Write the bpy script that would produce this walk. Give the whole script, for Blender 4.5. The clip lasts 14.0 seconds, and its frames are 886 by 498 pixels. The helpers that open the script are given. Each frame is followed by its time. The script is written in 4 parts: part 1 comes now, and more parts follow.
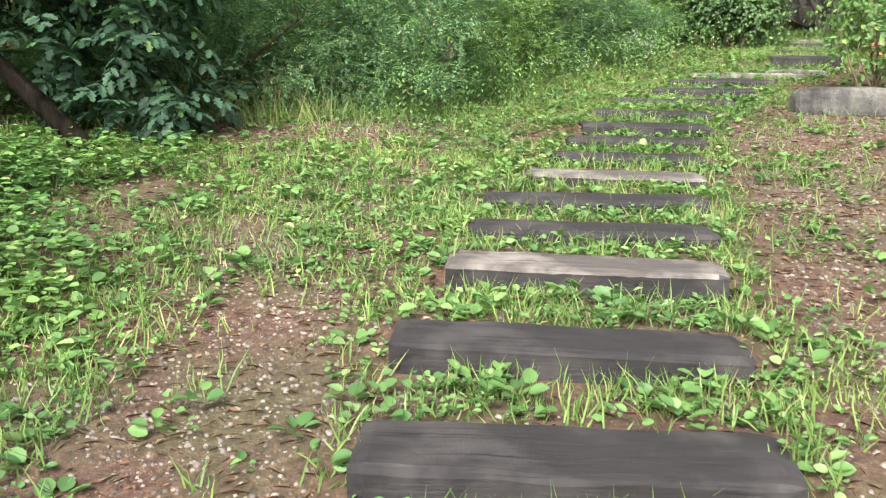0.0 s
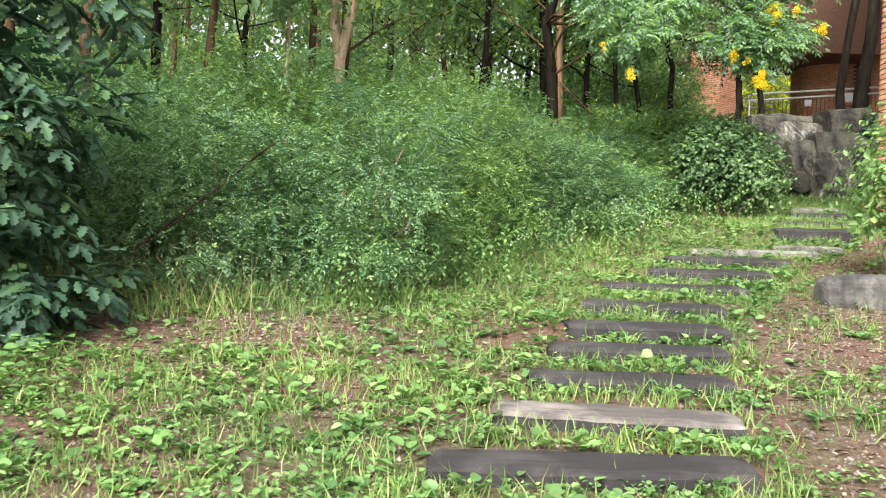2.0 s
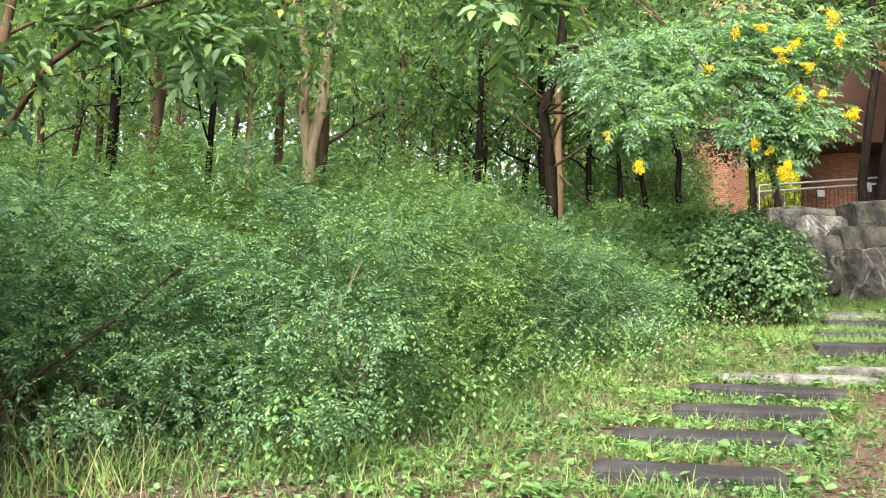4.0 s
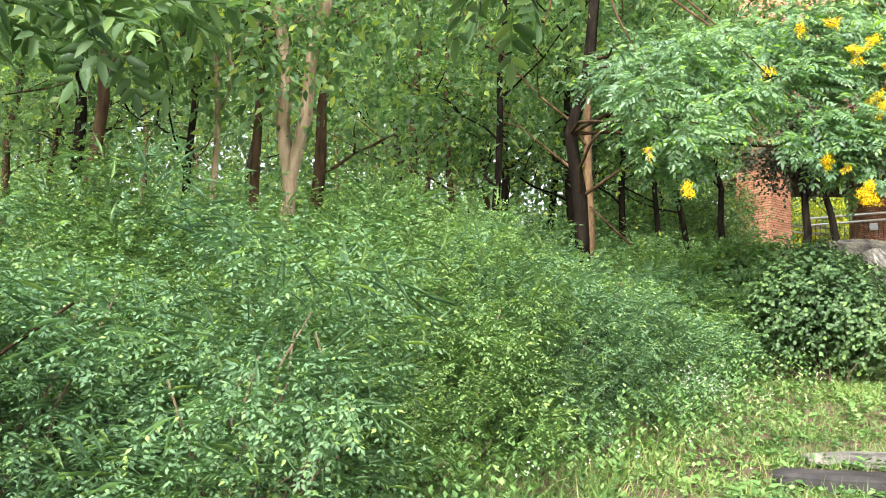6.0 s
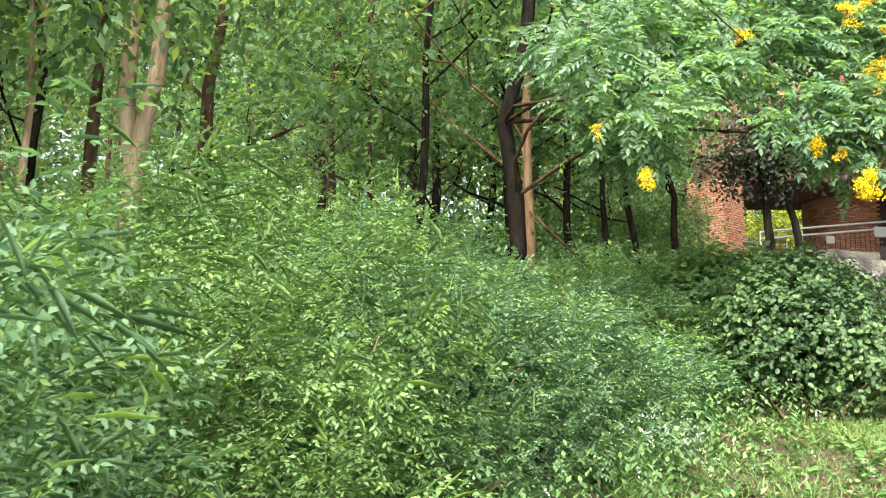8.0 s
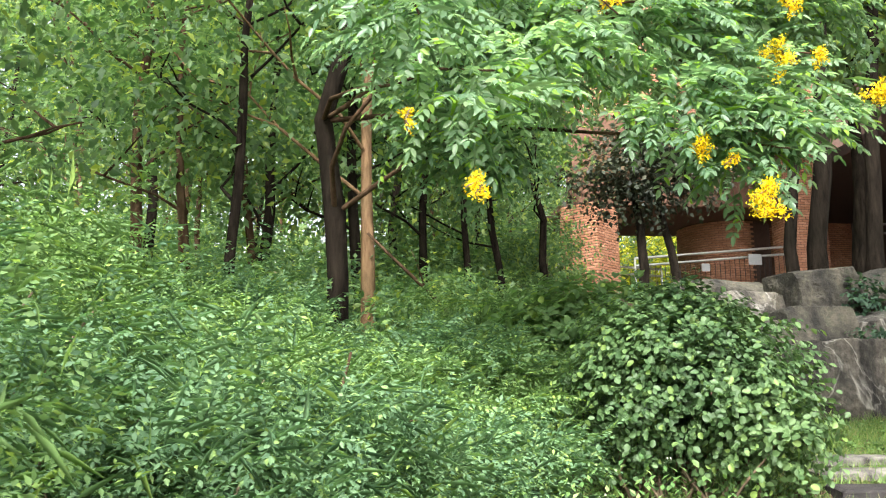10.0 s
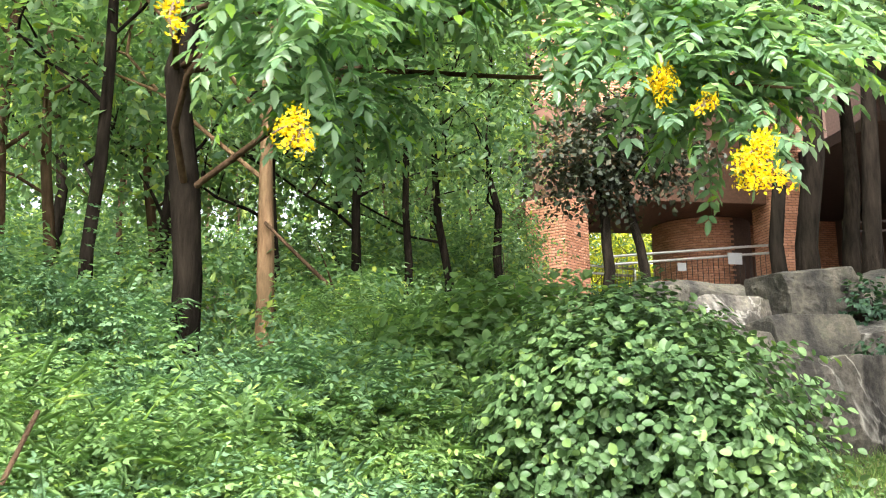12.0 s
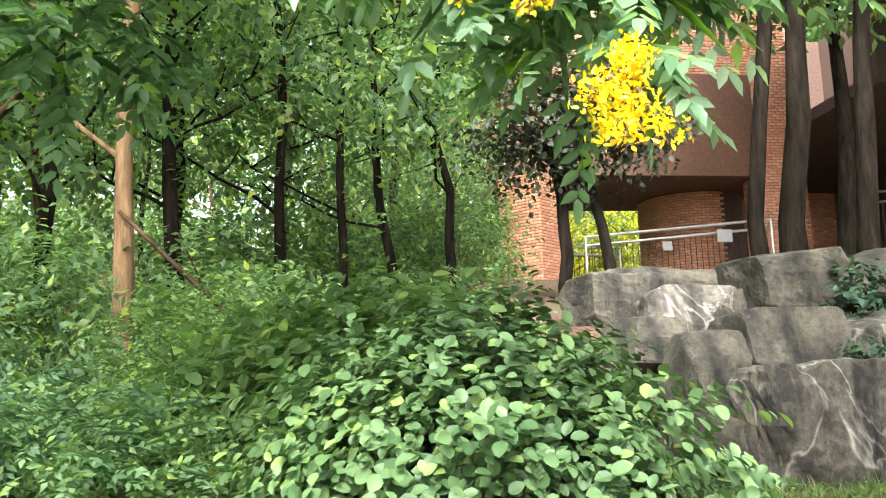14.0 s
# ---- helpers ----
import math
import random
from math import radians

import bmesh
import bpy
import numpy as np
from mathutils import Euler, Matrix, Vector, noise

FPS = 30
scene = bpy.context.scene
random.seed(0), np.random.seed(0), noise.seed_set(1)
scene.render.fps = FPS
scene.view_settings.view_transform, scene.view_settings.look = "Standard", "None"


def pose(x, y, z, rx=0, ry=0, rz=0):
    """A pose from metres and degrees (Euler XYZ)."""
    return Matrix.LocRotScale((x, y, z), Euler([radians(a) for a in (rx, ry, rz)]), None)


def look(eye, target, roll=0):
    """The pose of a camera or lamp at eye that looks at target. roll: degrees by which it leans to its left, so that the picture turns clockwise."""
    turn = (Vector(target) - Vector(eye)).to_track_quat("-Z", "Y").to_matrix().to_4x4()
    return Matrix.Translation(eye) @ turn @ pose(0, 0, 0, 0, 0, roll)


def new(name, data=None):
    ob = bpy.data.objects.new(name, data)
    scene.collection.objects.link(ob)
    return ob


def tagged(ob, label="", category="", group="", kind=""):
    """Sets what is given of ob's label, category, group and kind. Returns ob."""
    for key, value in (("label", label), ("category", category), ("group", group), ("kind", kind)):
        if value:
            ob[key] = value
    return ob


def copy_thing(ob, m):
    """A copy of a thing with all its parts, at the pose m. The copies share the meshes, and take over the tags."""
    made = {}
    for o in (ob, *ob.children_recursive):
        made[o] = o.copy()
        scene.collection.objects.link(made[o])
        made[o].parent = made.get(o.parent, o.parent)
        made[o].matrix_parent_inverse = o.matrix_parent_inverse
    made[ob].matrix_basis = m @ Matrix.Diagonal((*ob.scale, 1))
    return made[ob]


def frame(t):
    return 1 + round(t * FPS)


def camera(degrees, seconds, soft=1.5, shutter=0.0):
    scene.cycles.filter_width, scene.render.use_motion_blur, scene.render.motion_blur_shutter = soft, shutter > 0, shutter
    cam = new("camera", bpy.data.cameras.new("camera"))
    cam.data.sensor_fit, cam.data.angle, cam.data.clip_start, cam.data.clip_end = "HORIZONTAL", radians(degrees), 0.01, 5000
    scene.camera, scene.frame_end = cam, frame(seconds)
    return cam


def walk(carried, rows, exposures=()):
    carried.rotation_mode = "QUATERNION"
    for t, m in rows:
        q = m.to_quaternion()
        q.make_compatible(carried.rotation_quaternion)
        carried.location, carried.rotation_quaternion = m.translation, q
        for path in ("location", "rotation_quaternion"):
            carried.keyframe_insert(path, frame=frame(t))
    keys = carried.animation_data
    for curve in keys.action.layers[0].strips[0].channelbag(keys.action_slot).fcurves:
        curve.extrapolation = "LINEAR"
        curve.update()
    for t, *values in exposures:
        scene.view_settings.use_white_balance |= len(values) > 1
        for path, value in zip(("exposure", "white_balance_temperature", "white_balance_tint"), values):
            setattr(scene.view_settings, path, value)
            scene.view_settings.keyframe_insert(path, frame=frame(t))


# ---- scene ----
cam = camera(51.5, 14.0, soft=1.1, shutter=0.15)
PATH = [
    (0, (0.031, 0.622, 0.674), (-0.02, 2.596, 0.354), 0.8),
    (0.5, (-0.003, 0.957, 0.753), (-0.097, 2.938, 0.497), 1.4),
    (1, (-0.008, 1.308, 0.865), (-0.079, 3.299, 0.686), 1.7),
    (1.5, (0.098, 1.821, 0.907), (0.022, 3.819, 0.89), 2.0),
    (2, (0.182, 2.299, 0.956), (0.168, 4.299, 0.954), 1.8),
    (2.5, (0.262, 2.708, 1.058), (0.304, 4.708, 1.077), 1.6),
    (3, (0.332, 3.066, 1.152), (0.38, 5.064, 1.215), 1.5),
    (3.5, (0.339, 3.494, 1.225), (0.376, 5.488, 1.371), 1.5),
    (4, (0.387, 3.823, 1.264), (0.358, 5.813, 1.461), 1.2),
    (4.2, (0.385, 3.928, 1.295), (0.352, 5.915, 1.519), 1.2),
    (6.3, (0.60, 5.90, 1.465), (0.501, 7.877, 1.750), 0.8),
    (6.5, (0.631, 6.10, 1.468), (0.531, 8.077, 1.754), 0.8),
    (7, (0.71, 6.565, 1.492), (0.635, 8.540, 1.797), 0.7),
    (7.2, (0.748, 6.75, 1.505), (0.693, 8.726, 1.810), 0.7),
    (9.3, (1.325, 8.782, 1.912), (1.446, 10.744, 2.283), -0.8),
    (9.5, (1.443, 8.977, 1.936), (1.587, 10.937, 2.304), -0.8),
    (10, (1.596, 9.395, 2.004), (1.863, 11.341, 2.383), -0.7),
    (10.5, (1.803, 9.787, 2.051), (2.09, 11.73, 2.433), -0.6),
    (11, (2.071, 10.207, 2.145), (2.364, 12.147, 2.534), -0.4),
    (11.5, (2.228, 10.679, 2.204), (2.524, 12.622, 2.579), -0.3),
    (12, (2.436, 11.108, 2.303), (2.744, 13.048, 2.678), -0.6),
    (12.5, (2.749, 11.466, 2.413), (3.059, 13.407, 2.782), -0.7),
    (13, (2.975, 11.754, 2.474), (3.284, 13.698, 2.825), -0.9),
    (13.5, (3.188, 12.104, 2.579), (3.499, 14.05, 2.918), -1.3),
    (14, (3.458, 12.427, 2.623), (3.757, 14.376, 2.957), -1.9),
]
walk(cam, [(t, look(eye, target, roll)) for t, eye, target, roll in PATH], ((0.0, 1.75), (2.0, 1.85), (4.0, 2.05), (7.0, 2.1), (9.5, 2.1), (12.0, 2.38), (14.0, 2.6)))

# ---- light ----
world = bpy.data.worlds.new("world")
scene.world = world
world.use_nodes = True
wn, wl = world.node_tree.nodes, world.node_tree.links
sky = wn.new("ShaderNodeTexSky")
sky.sky_type, sky.sun_disc = "NISHITA", False
sky.sun_elevation, sky.sun_rotation = radians(41), radians(197)
sky.air_density, sky.dust_density, sky.ozone_density = 1.0, 4.0, 1.0
wn["Background"].inputs["Strength"].default_value = 0.125
veil = wn.new("ShaderNodeHueSaturation")  # thin bright cloud takes the blue out of the sky
veil.inputs["Saturation"].default_value = 0.3
wl.new(sky.outputs["Color"], veil.inputs["Color"])
wl.new(veil.outputs["Color"], wn["Background"].inputs["Color"])
sun = new("sun", bpy.data.lights.new("sun", "SUN"))
sun.data.energy, sun.data.angle, sun.data.color = 2.5, radians(26), (1.0, 0.985, 0.96)
sun.matrix_world = look((-6.0, -18.0, 18.0), (0, 2, 0))


# ---- materials ----
def material(name, rough=0.8):
    m = bpy.data.materials.new(name)
    m.use_nodes = True
    nodes, links = m.node_tree.nodes, m.node_tree.links
    bsdf = nodes["Principled BSDF"]
    bsdf.inputs["Roughness"].default_value = rough
    return m, nodes, links, bsdf


def noise_node(nodes, links, scale, detail=5.0, rough=0.6, stretch=None):
    tc = nodes.new("ShaderNodeTexCoord")
    n = nodes.new("ShaderNodeTexNoise")
    n.inputs["Scale"].default_value, n.inputs["Detail"].default_value, n.inputs["Roughness"].default_value = scale, detail, rough
    if stretch:
        mp = nodes.new("ShaderNodeMapping")
        mp.inputs["Scale"].default_value = stretch
        links.new(tc.outputs["Object"], mp.inputs["Vector"])
        links.new(mp.outputs["Vector"], n.inputs["Vector"])
    else:
        links.new(tc.outputs["Object"], n.inputs["Vector"])
    return n


def ramp(nodes, links, source, stops):
    r = nodes.new("ShaderNodeValToRGB")
    els = r.color_ramp.elements
    els[0].position, els[0].color = stops[0][0], (*stops[0][1], 1)
    els[1].position, els[1].color = stops[-1][0], (*stops[-1][1], 1)
    for p, c in stops[1:-1]:
        e = els.new(p)
        e.color = (*c, 1)
    links.new(source, r.inputs["Fac"])
    return r.outputs["Color"]


def mixed(nodes, links, fac, a, b, blend="MIX"):
    n = nodes.new("ShaderNodeMix")
    n.data_type, n.blend_type = "RGBA", blend
    for sock, v in ((n.inputs["Factor"], fac), (n.inputs[6], a), (n.inputs[7], b)):
        if isinstance(v, bpy.types.NodeSocket):
            links.new(v, sock)
        elif isinstance(v, (int, float)):
            sock.default_value = v
        else:
            sock.default_value = (*v, 1)
    return n.outputs[2]


def bump(nodes, links, bsdf, height, strength=0.5, distance=0.02):
    b = nodes.new("ShaderNodeBump")
    b.inputs["Strength"].default_value, b.inputs["Distance"].default_value = strength, distance
    links.new(height, b.inputs["Height"])
    links.new(b.outputs["Normal"], bsdf.inputs["Normal"])


def leaf_material(name, dark, light, accent=None, gloss=0.42, through_light=0.3):
    m, nodes, links, bsdf = material(name, gloss)
    geo = nodes.new("ShaderNodeNewGeometry")
    stops = [(0.0, dark), (0.85, light)] + ([(0.97, accent)] if accent else [])
    col = ramp(nodes, links, geo.outputs["Random Per Island"], stops)
    # random patches of tone; the dark ones paint shaded gaps into the foliage
    n = noise_node(nodes, links, 0.9, 3.0)
    shade = ramp(nodes, links, n.outputs["Fac"], [(0.3, (0.6, 0.68, 0.66)), (0.7, (1.15, 1.12, 0.98))])
    col = mixed(nodes, links, 1.0, col, shade, "MULTIPLY")
    links.new(col, bsdf.inputs["Base Color"])
    bsdf.inputs["Specular IOR Level"].default_value = 0.38
    tr = nodes.new("ShaderNodeBsdfTranslucent")
    warm = mixed(nodes, links, 1.0, col, (1.15, 1.25, 0.75), "MULTIPLY")
    links.new(warm, tr.inputs["Color"])
    mx = nodes.new("ShaderNodeMixShader")
    mx.inputs[0].default_value = through_light
    links.new(bsdf.outputs[0], mx.inputs[1])
    links.new(tr.outputs[0], mx.inputs[2])
    links.new(mx.outputs[0], nodes["Material Output"].inputs["Surface"])
    return m


def bark_material(name, dark, light, scale=9.0):
    m, nodes, links, bsdf = material(name, 0.9)
    n = noise_node(nodes, links, scale, 8.0, 0.7, (1, 1, 0.18))
    big = noise_node(nodes, links, 1.3, 3.0)
    col = ramp(nodes, links, n.outputs["Fac"], [(0.32, dark), (0.68, light)])
    patch = ramp(nodes, links, big.outputs["Fac"], [(0.35, (0.6, 0.62, 0.58)), (0.65, (1.1, 1.05, 1.0))])
    links.new(mixed(nodes, links, 1.0, col, patch, "MULTIPLY"), bsdf.inputs["Base Color"])
    bsdf.inputs["Specular IOR Level"].default_value = 0.03
    bump(nodes, links, bsdf, n.outputs["Fac"], 1.0, 0.04)
    return m


def wood_material(name, dark, light, pale):
    m, nodes, links, bsdf = material(name, 0.82)
    bsdf.inputs["Specular IOR Level"].default_value = 0.3
    grain = noise_node(nodes, links, 5.0, 9.0, 0.75, (0.9, 16, 16))
    stain = noise_node(nodes, links, 2.6, 4.0)
    crack = noise_node(nodes, links, 3.0, 6.0, 0.6, (0.5, 30, 6))
    col = ramp(nodes, links, grain.outputs["Fac"], [(0.3, dark), (0.72, light)])
    fac = ramp(nodes, links, stain.outputs["Fac"], [(0.48, (0, 0, 0)), (0.66, (0.7, 0.7, 0.7))])
    col = mixed(nodes, links, fac, col, pale)
    cr = ramp(nodes, links, crack.outputs["Fac"], [(0.33, (0.12, 0.11, 0.1)), (0.4, (1, 1, 1))])
    col = mixed(nodes, links, 1.0, col, cr, "MULTIPLY")
    links.new(col, bsdf.inputs["Base Color"])
    bump(nodes, links, bsdf, grain.outputs["Fac"], 0.7, 0.012)
    return m


def stone_material(name, dark, light, vein=0.5):
    m, nodes, links, bsdf = material(name, 0.85)
    a = noise_node(nodes, links, 3.0, 9.0, 0.65)
    b = noise_node(nodes, links, 22.0, 6.0, 0.7)
    v = noise_node(nodes, links, 1.1, 4.0, 0.55)
    v.inputs["Distortion"].default_value = 0.9
    col = ramp(nodes, links, a.outputs["Fac"], [(0.3, dark), (0.7, light)])
    fine = ramp(nodes, links, b.outputs["Fac"], [(0.3, (0.5, 0.5, 0.5)), (0.7, (1.4, 1.38, 1.33))])
    col = mixed(nodes, links, 1.0, col, fine, "MULTIPLY")
    streak = ramp(nodes, links, v.outputs["Fac"], [(0.485, (0, 0, 0)), (0.5, (vein, vein, vein)), (0.515, (0, 0, 0))])
    col = mixed(nodes, links, streak, col, (0.32, 0.31, 0.28))
    drip = noise_node(nodes, links, 4.0, 6.0, 0.65, (1, 1, 0.3))
    wet = ramp(nodes, links, drip.outputs["Fac"], [(0.36, (0.22, 0.21, 0.2)), (0.52, (1.0, 0.98, 0.95)), (0.7, (1.35, 1.3, 1.2))])
    col = mixed(nodes, links, 1.0, col, wet, "MULTIPLY")
    moss = noise_node(nodes, links, 2.2, 5.0)
    mo = ramp(nodes, links, moss.outputs["Fac"], [(0.6, (0, 0, 0)), (0.75, (0.45, 0.45, 0.45))])
    col = mixed(nodes, links, mo, col, (0.07, 0.09, 0.04))
    links.new(col, bsdf.inputs["Base Color"])
    both = mixed(nodes, links, 0.5, a.outputs["Color"], b.outputs["Color"])
    bump(nodes, links, bsdf, both, 0.9, 0.05)
    return m


def plain_material(name, colour, rough=0.6, metal=0.0, vary=0.25, scale=14.0):
    m, nodes, links, bsdf = material(name, rough)
    n = noise_node(nodes, links, scale, 5.0)
    lo, hi = tuple(c * (1 - vary) for c in colour), tuple(c * (1 + vary) for c in colour)
    links.new(ramp(nodes, links, n.outputs["Fac"], [(0.3, lo), (0.7, hi)]), bsdf.inputs["Base Color"])
    bsdf.inputs["Metallic"].default_value = metal
    bump(nodes, links, bsdf, n.outputs["Fac"], 0.2, 0.005)
    return m


def brick_material():
    m, nodes, links, bsdf = material("fired_brick", 0.82)
    info = nodes.new("ShaderNodeObjectInfo")
    geo = nodes.new("ShaderNodeNewGeometry")
    add = nodes.new("ShaderNodeMath")
    add.operation = "ADD"
    links.new(info.outputs["Random"], add.inputs[0])
    links.new(geo.outputs["Random Per Island"], add.inputs[1])
    fr = nodes.new("ShaderNodeMath")
    fr.operation = "FRACT"
    links.new(add.outputs[0], fr.inputs[0])
    col = ramp(nodes, links, fr.outputs[0], [(0.0, (0.43, 0.195, 0.11)), (0.5, (0.50, 0.235, 0.14)), (1.0, (0.56, 0.285, 0.18))])
    n = noise_node(nodes, links, 24.0, 6.0)
    fine = ramp(nodes, links, n.outputs["Fac"], [(0.3, (0.8, 0.8, 0.8)), (0.7, (1.12, 1.12, 1.12))])
    links.new(mixed(nodes, links, 1.0, col, fine, "MULTIPLY"), bsdf.inputs["Base Color"])
    bump(nodes, links, bsdf, n.outputs["Fac"], 0.3, 0.006)
    return m


def ground_material():
    m, nodes, links, bsdf = material("earth_and_litter", 0.95)
    a = noise_node(nodes, links, 1.1, 6.0, 0.6)
    b = noise_node(nodes, links, 26.0, 7.0, 0.75)
    c = noise_node(nodes, links, 70.0, 3.0, 0.8)
    col = ramp(nodes, links, b.outputs["Fac"], [(0.25, (0.025, 0.015, 0.01)), (0.5, (0.10, 0.05, 0.032)), (0.62, (0.16, 0.092, 0.06)), (0.78, (0.25, 0.195, 0.155))])
    moss = ramp(nodes, links, a.outputs["Fac"], [(0.42, (0, 0, 0)), (0.62, (0.4, 0.4, 0.4))])
    green = ramp(nodes, links, b.outputs["Fac"], [(0.3, (0.035, 0.055, 0.016)), (0.7, (0.1, 0.14, 0.045))])
    col = mixed(nodes, links, moss, col, green)
    fine = ramp(nodes, links, c.outputs["Fac"], [(0.3, (0.6, 0.58, 0.55)), (0.7, (1.25, 1.25, 1.25))])
    links.new(mixed(nodes, links, 1.0, col, fine, "MULTIPLY"), bsdf.inputs["Base Color"])
    bump(nodes, links, bsdf, b.outputs["Fac"], 0.9, 0.03)
    return m


EARTH = ground_material()
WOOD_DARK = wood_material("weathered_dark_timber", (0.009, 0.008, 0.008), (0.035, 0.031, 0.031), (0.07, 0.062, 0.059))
WOOD_PALE = wood_material("timber_pale", (0.04, 0.034, 0.03), (0.12, 0.105, 0.095), (0.3, 0.265, 0.235))
ROCK = stone_material("grey_veined_rock", (0.017, 0.016, 0.012), (0.105, 0.097, 0.076), 0.0)
ROCK_VEINED = stone_material("grey_rock_with_white_veins", (0.028, 0.026, 0.022), (0.17, 0.157, 0.135), 0.9)
FLAG = stone_material("flagstone", (0.1, 0.095, 0.088), (0.21, 0.2, 0.185), 0.0)
KERB = stone_material("grey_kerb_stone", (0.05, 0.048, 0.046), (0.12, 0.115, 0.108), 0.0)
BRICK = brick_material()
MORTAR = plain_material("mortar", (0.1, 0.06, 0.045), 0.95)
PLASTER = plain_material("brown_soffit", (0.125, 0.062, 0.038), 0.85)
STEEL = plain_material("brushed_steel", (0.62, 0.62, 0.6), 0.32, 0.9, 0.1)
DARK_STEEL = plain_material("dark_painted_steel", (0.04, 0.028, 0.024), 0.75, 0.0)
SIGN = plain_material("pale_sign_panel", (0.36, 0.36, 0.36), 0.5, 0.0, 0.08)
BARK_DARK = bark_material("dark_bark", (0.003, 0.0025, 0.002), (0.03, 0.024, 0.019), 13.0)
BARK_BROWN = bark_material("brown_bark", (0.03, 0.018, 0.011), (0.13, 0.085, 0.055))
BARK_PALE = bark_material("pale_flaking_bark", (0.17, 0.095, 0.05), (0.56, 0.46, 0.34), 6.0)
BARK_CRACKED = bark_material("cracked_tan_bark", (0.07, 0.04, 0.022), (0.32, 0.21, 0.125))
TWIG = plain_material("twig", (0.12, 0.085, 0.05), 0.85)
LEAF_BUSH = leaf_material("bush_clover_leaf", (0.1, 0.19, 0.11), (0.205, 0.335, 0.18), (0.3, 0.42, 0.13), 0.65, 0.45)
LEAF_FRESH = leaf_material("fresh_bush_leaf", (0.12, 0.21, 0.08), (0.23, 0.36, 0.14), (0.34, 0.46, 0.12), 0.65, 0.45)
LEAF_NEAR = leaf_material("sumac_leaf", (0.024, 0.06, 0.036), (0.062, 0.125, 0.072), (0.09, 0.17, 0.065), 0.6, 0.3)
LEAF_OVAL = leaf_material("oval_leaf", (0.048, 0.098, 0.038), (0.135, 0.22, 0.095), (0.21, 0.31, 0.09), 0.52, 0.35)
LEAF_RAIN = leaf_material("golden_rain_leaf", (0.14, 0.25, 0.15), (0.31, 0.43, 0.3), (0.3, 0.47, 0.08), 0.26, 0.62)
LEAF_WOOD = leaf_material("woodland_leaf", (0.075, 0.15, 0.075), (0.215, 0.325, 0.15), (0.38, 0.45, 0.1), 0.5, 0.58)
LEAF_DARK = leaf_material("dark_maple_leaf", (0.014, 0.022, 0.013), (0.05, 0.06, 0.035), (0.12, 0.07, 0.035), 0.6, 0.2)
LEAF_WEED = leaf_material("weed_leaf", (0.065, 0.14, 0.045), (0.17, 0.295, 0.095), (0.28, 0.37, 0.16), 0.5)
LEAF_SUNLIT = leaf_material("sunlit_yellow_leaf", (0.32, 0.36, 0.03), (0.62, 0.58, 0.05), None, 0.5, 0.4)
GRASS = leaf_material("grass_blade", (0.1, 0.18, 0.045), (0.23, 0.33, 0.1), (0.36, 0.31, 0.16), 0.55)
DRY = leaf_material("dry_stalk", (0.22, 0.17, 0.09), (0.4, 0.32, 0.18), None, 0.7)
PETAL = leaf_material("yellow_petal", (0.72, 0.47, 0.01), (0.92, 0.68, 0.015), None, 0.5, 0.35)
WHITE_PETAL = leaf_material("white_petal", (0.6, 0.6, 0.52), (0.8, 0.8, 0.74), None, 0.5)
LITTER = leaf_material("fallen_leaf", (0.08, 0.035, 0.02), (0.27, 0.15, 0.085), (0.42, 0.34, 0.25), 0.8, 0.1)
PEBBLE = leaf_material("gravel_stone", (0.075, 0.06, 0.054), (0.25, 0.205, 0.185), None, 0.85, 0.0)


# ---- geometry helpers ----
rng = np.random.default_rng(7)
TEMPLATES = {
    "rhomb": (((0, 0, 0), (.42, .5, .05), (1, 0, -.1), (.42, -.5, .05)), ((0, 1, 2), (0, 2, 3))),
    "oval": (((0, 0, 0), (.12, .27, .05), (.35, .48, .08), (.65, .47, .06), (.88, .25, -.03), (1, 0, -.12), (.88, -.25, -.03), (.65, -.47, .06), (.35, -.48, .08), (.12, -.27, .05)),
             ((0, 1, 2, 3, 4, 5), (0, 5, 6, 7, 8, 9))),
    "leaflet": (((0, 0, 0), (.2, .4, .06), (.6, .42, .04), (1, 0, -.12), (.6, -.42, .04), (.2, -.4, .06)), ((0, 1, 2, 3), (0, 3, 4, 5))),
    "lobed": (((0, 0, 0), (.12, .14, .02), (.3, .42, .05), (.4, .2, .03), (.58, .48, .04), (.68, .22, .01), (.84, .3, -.02), (1, 0, -.1),
               (.84, -.3, -.02), (.68, -.22, .01), (.58, -.48, .04), (.4, -.2, .03), (.3, -.42, .05), (.12, -.14, .02)),
              ((0, 1, 3, 5, 7), (1, 2, 3), (3, 4, 5), (5, 6, 7), (0, 7, 9, 11, 13), (13, 11, 12), (11, 9, 10), (9, 7, 8))),
    "blade": (((0, -.5, 0), (0, .5, 0), (.55, .38, .03), (.55, -.38, .03), (1, 0, -.25)), ((0, 1, 2, 3), (3, 2, 4))),
    "stone": (((-.5, -.4, 0), (.5, -.5, 0), (.45, .5, 0), (-.5, .45, 0), (-.3, -.25, .4), (.3, -.3, .45), (.28, .3, .4), (-.3, .28, .36)),
              ((4, 5, 6, 7), (0, 1, 5, 4), (1, 2, 6, 5), (2, 3, 7, 6), (3, 0, 4, 7))),
}


def unit(a):
    return a / np.maximum(np.linalg.norm(a, axis=-1, keepdims=True), 1e-6)


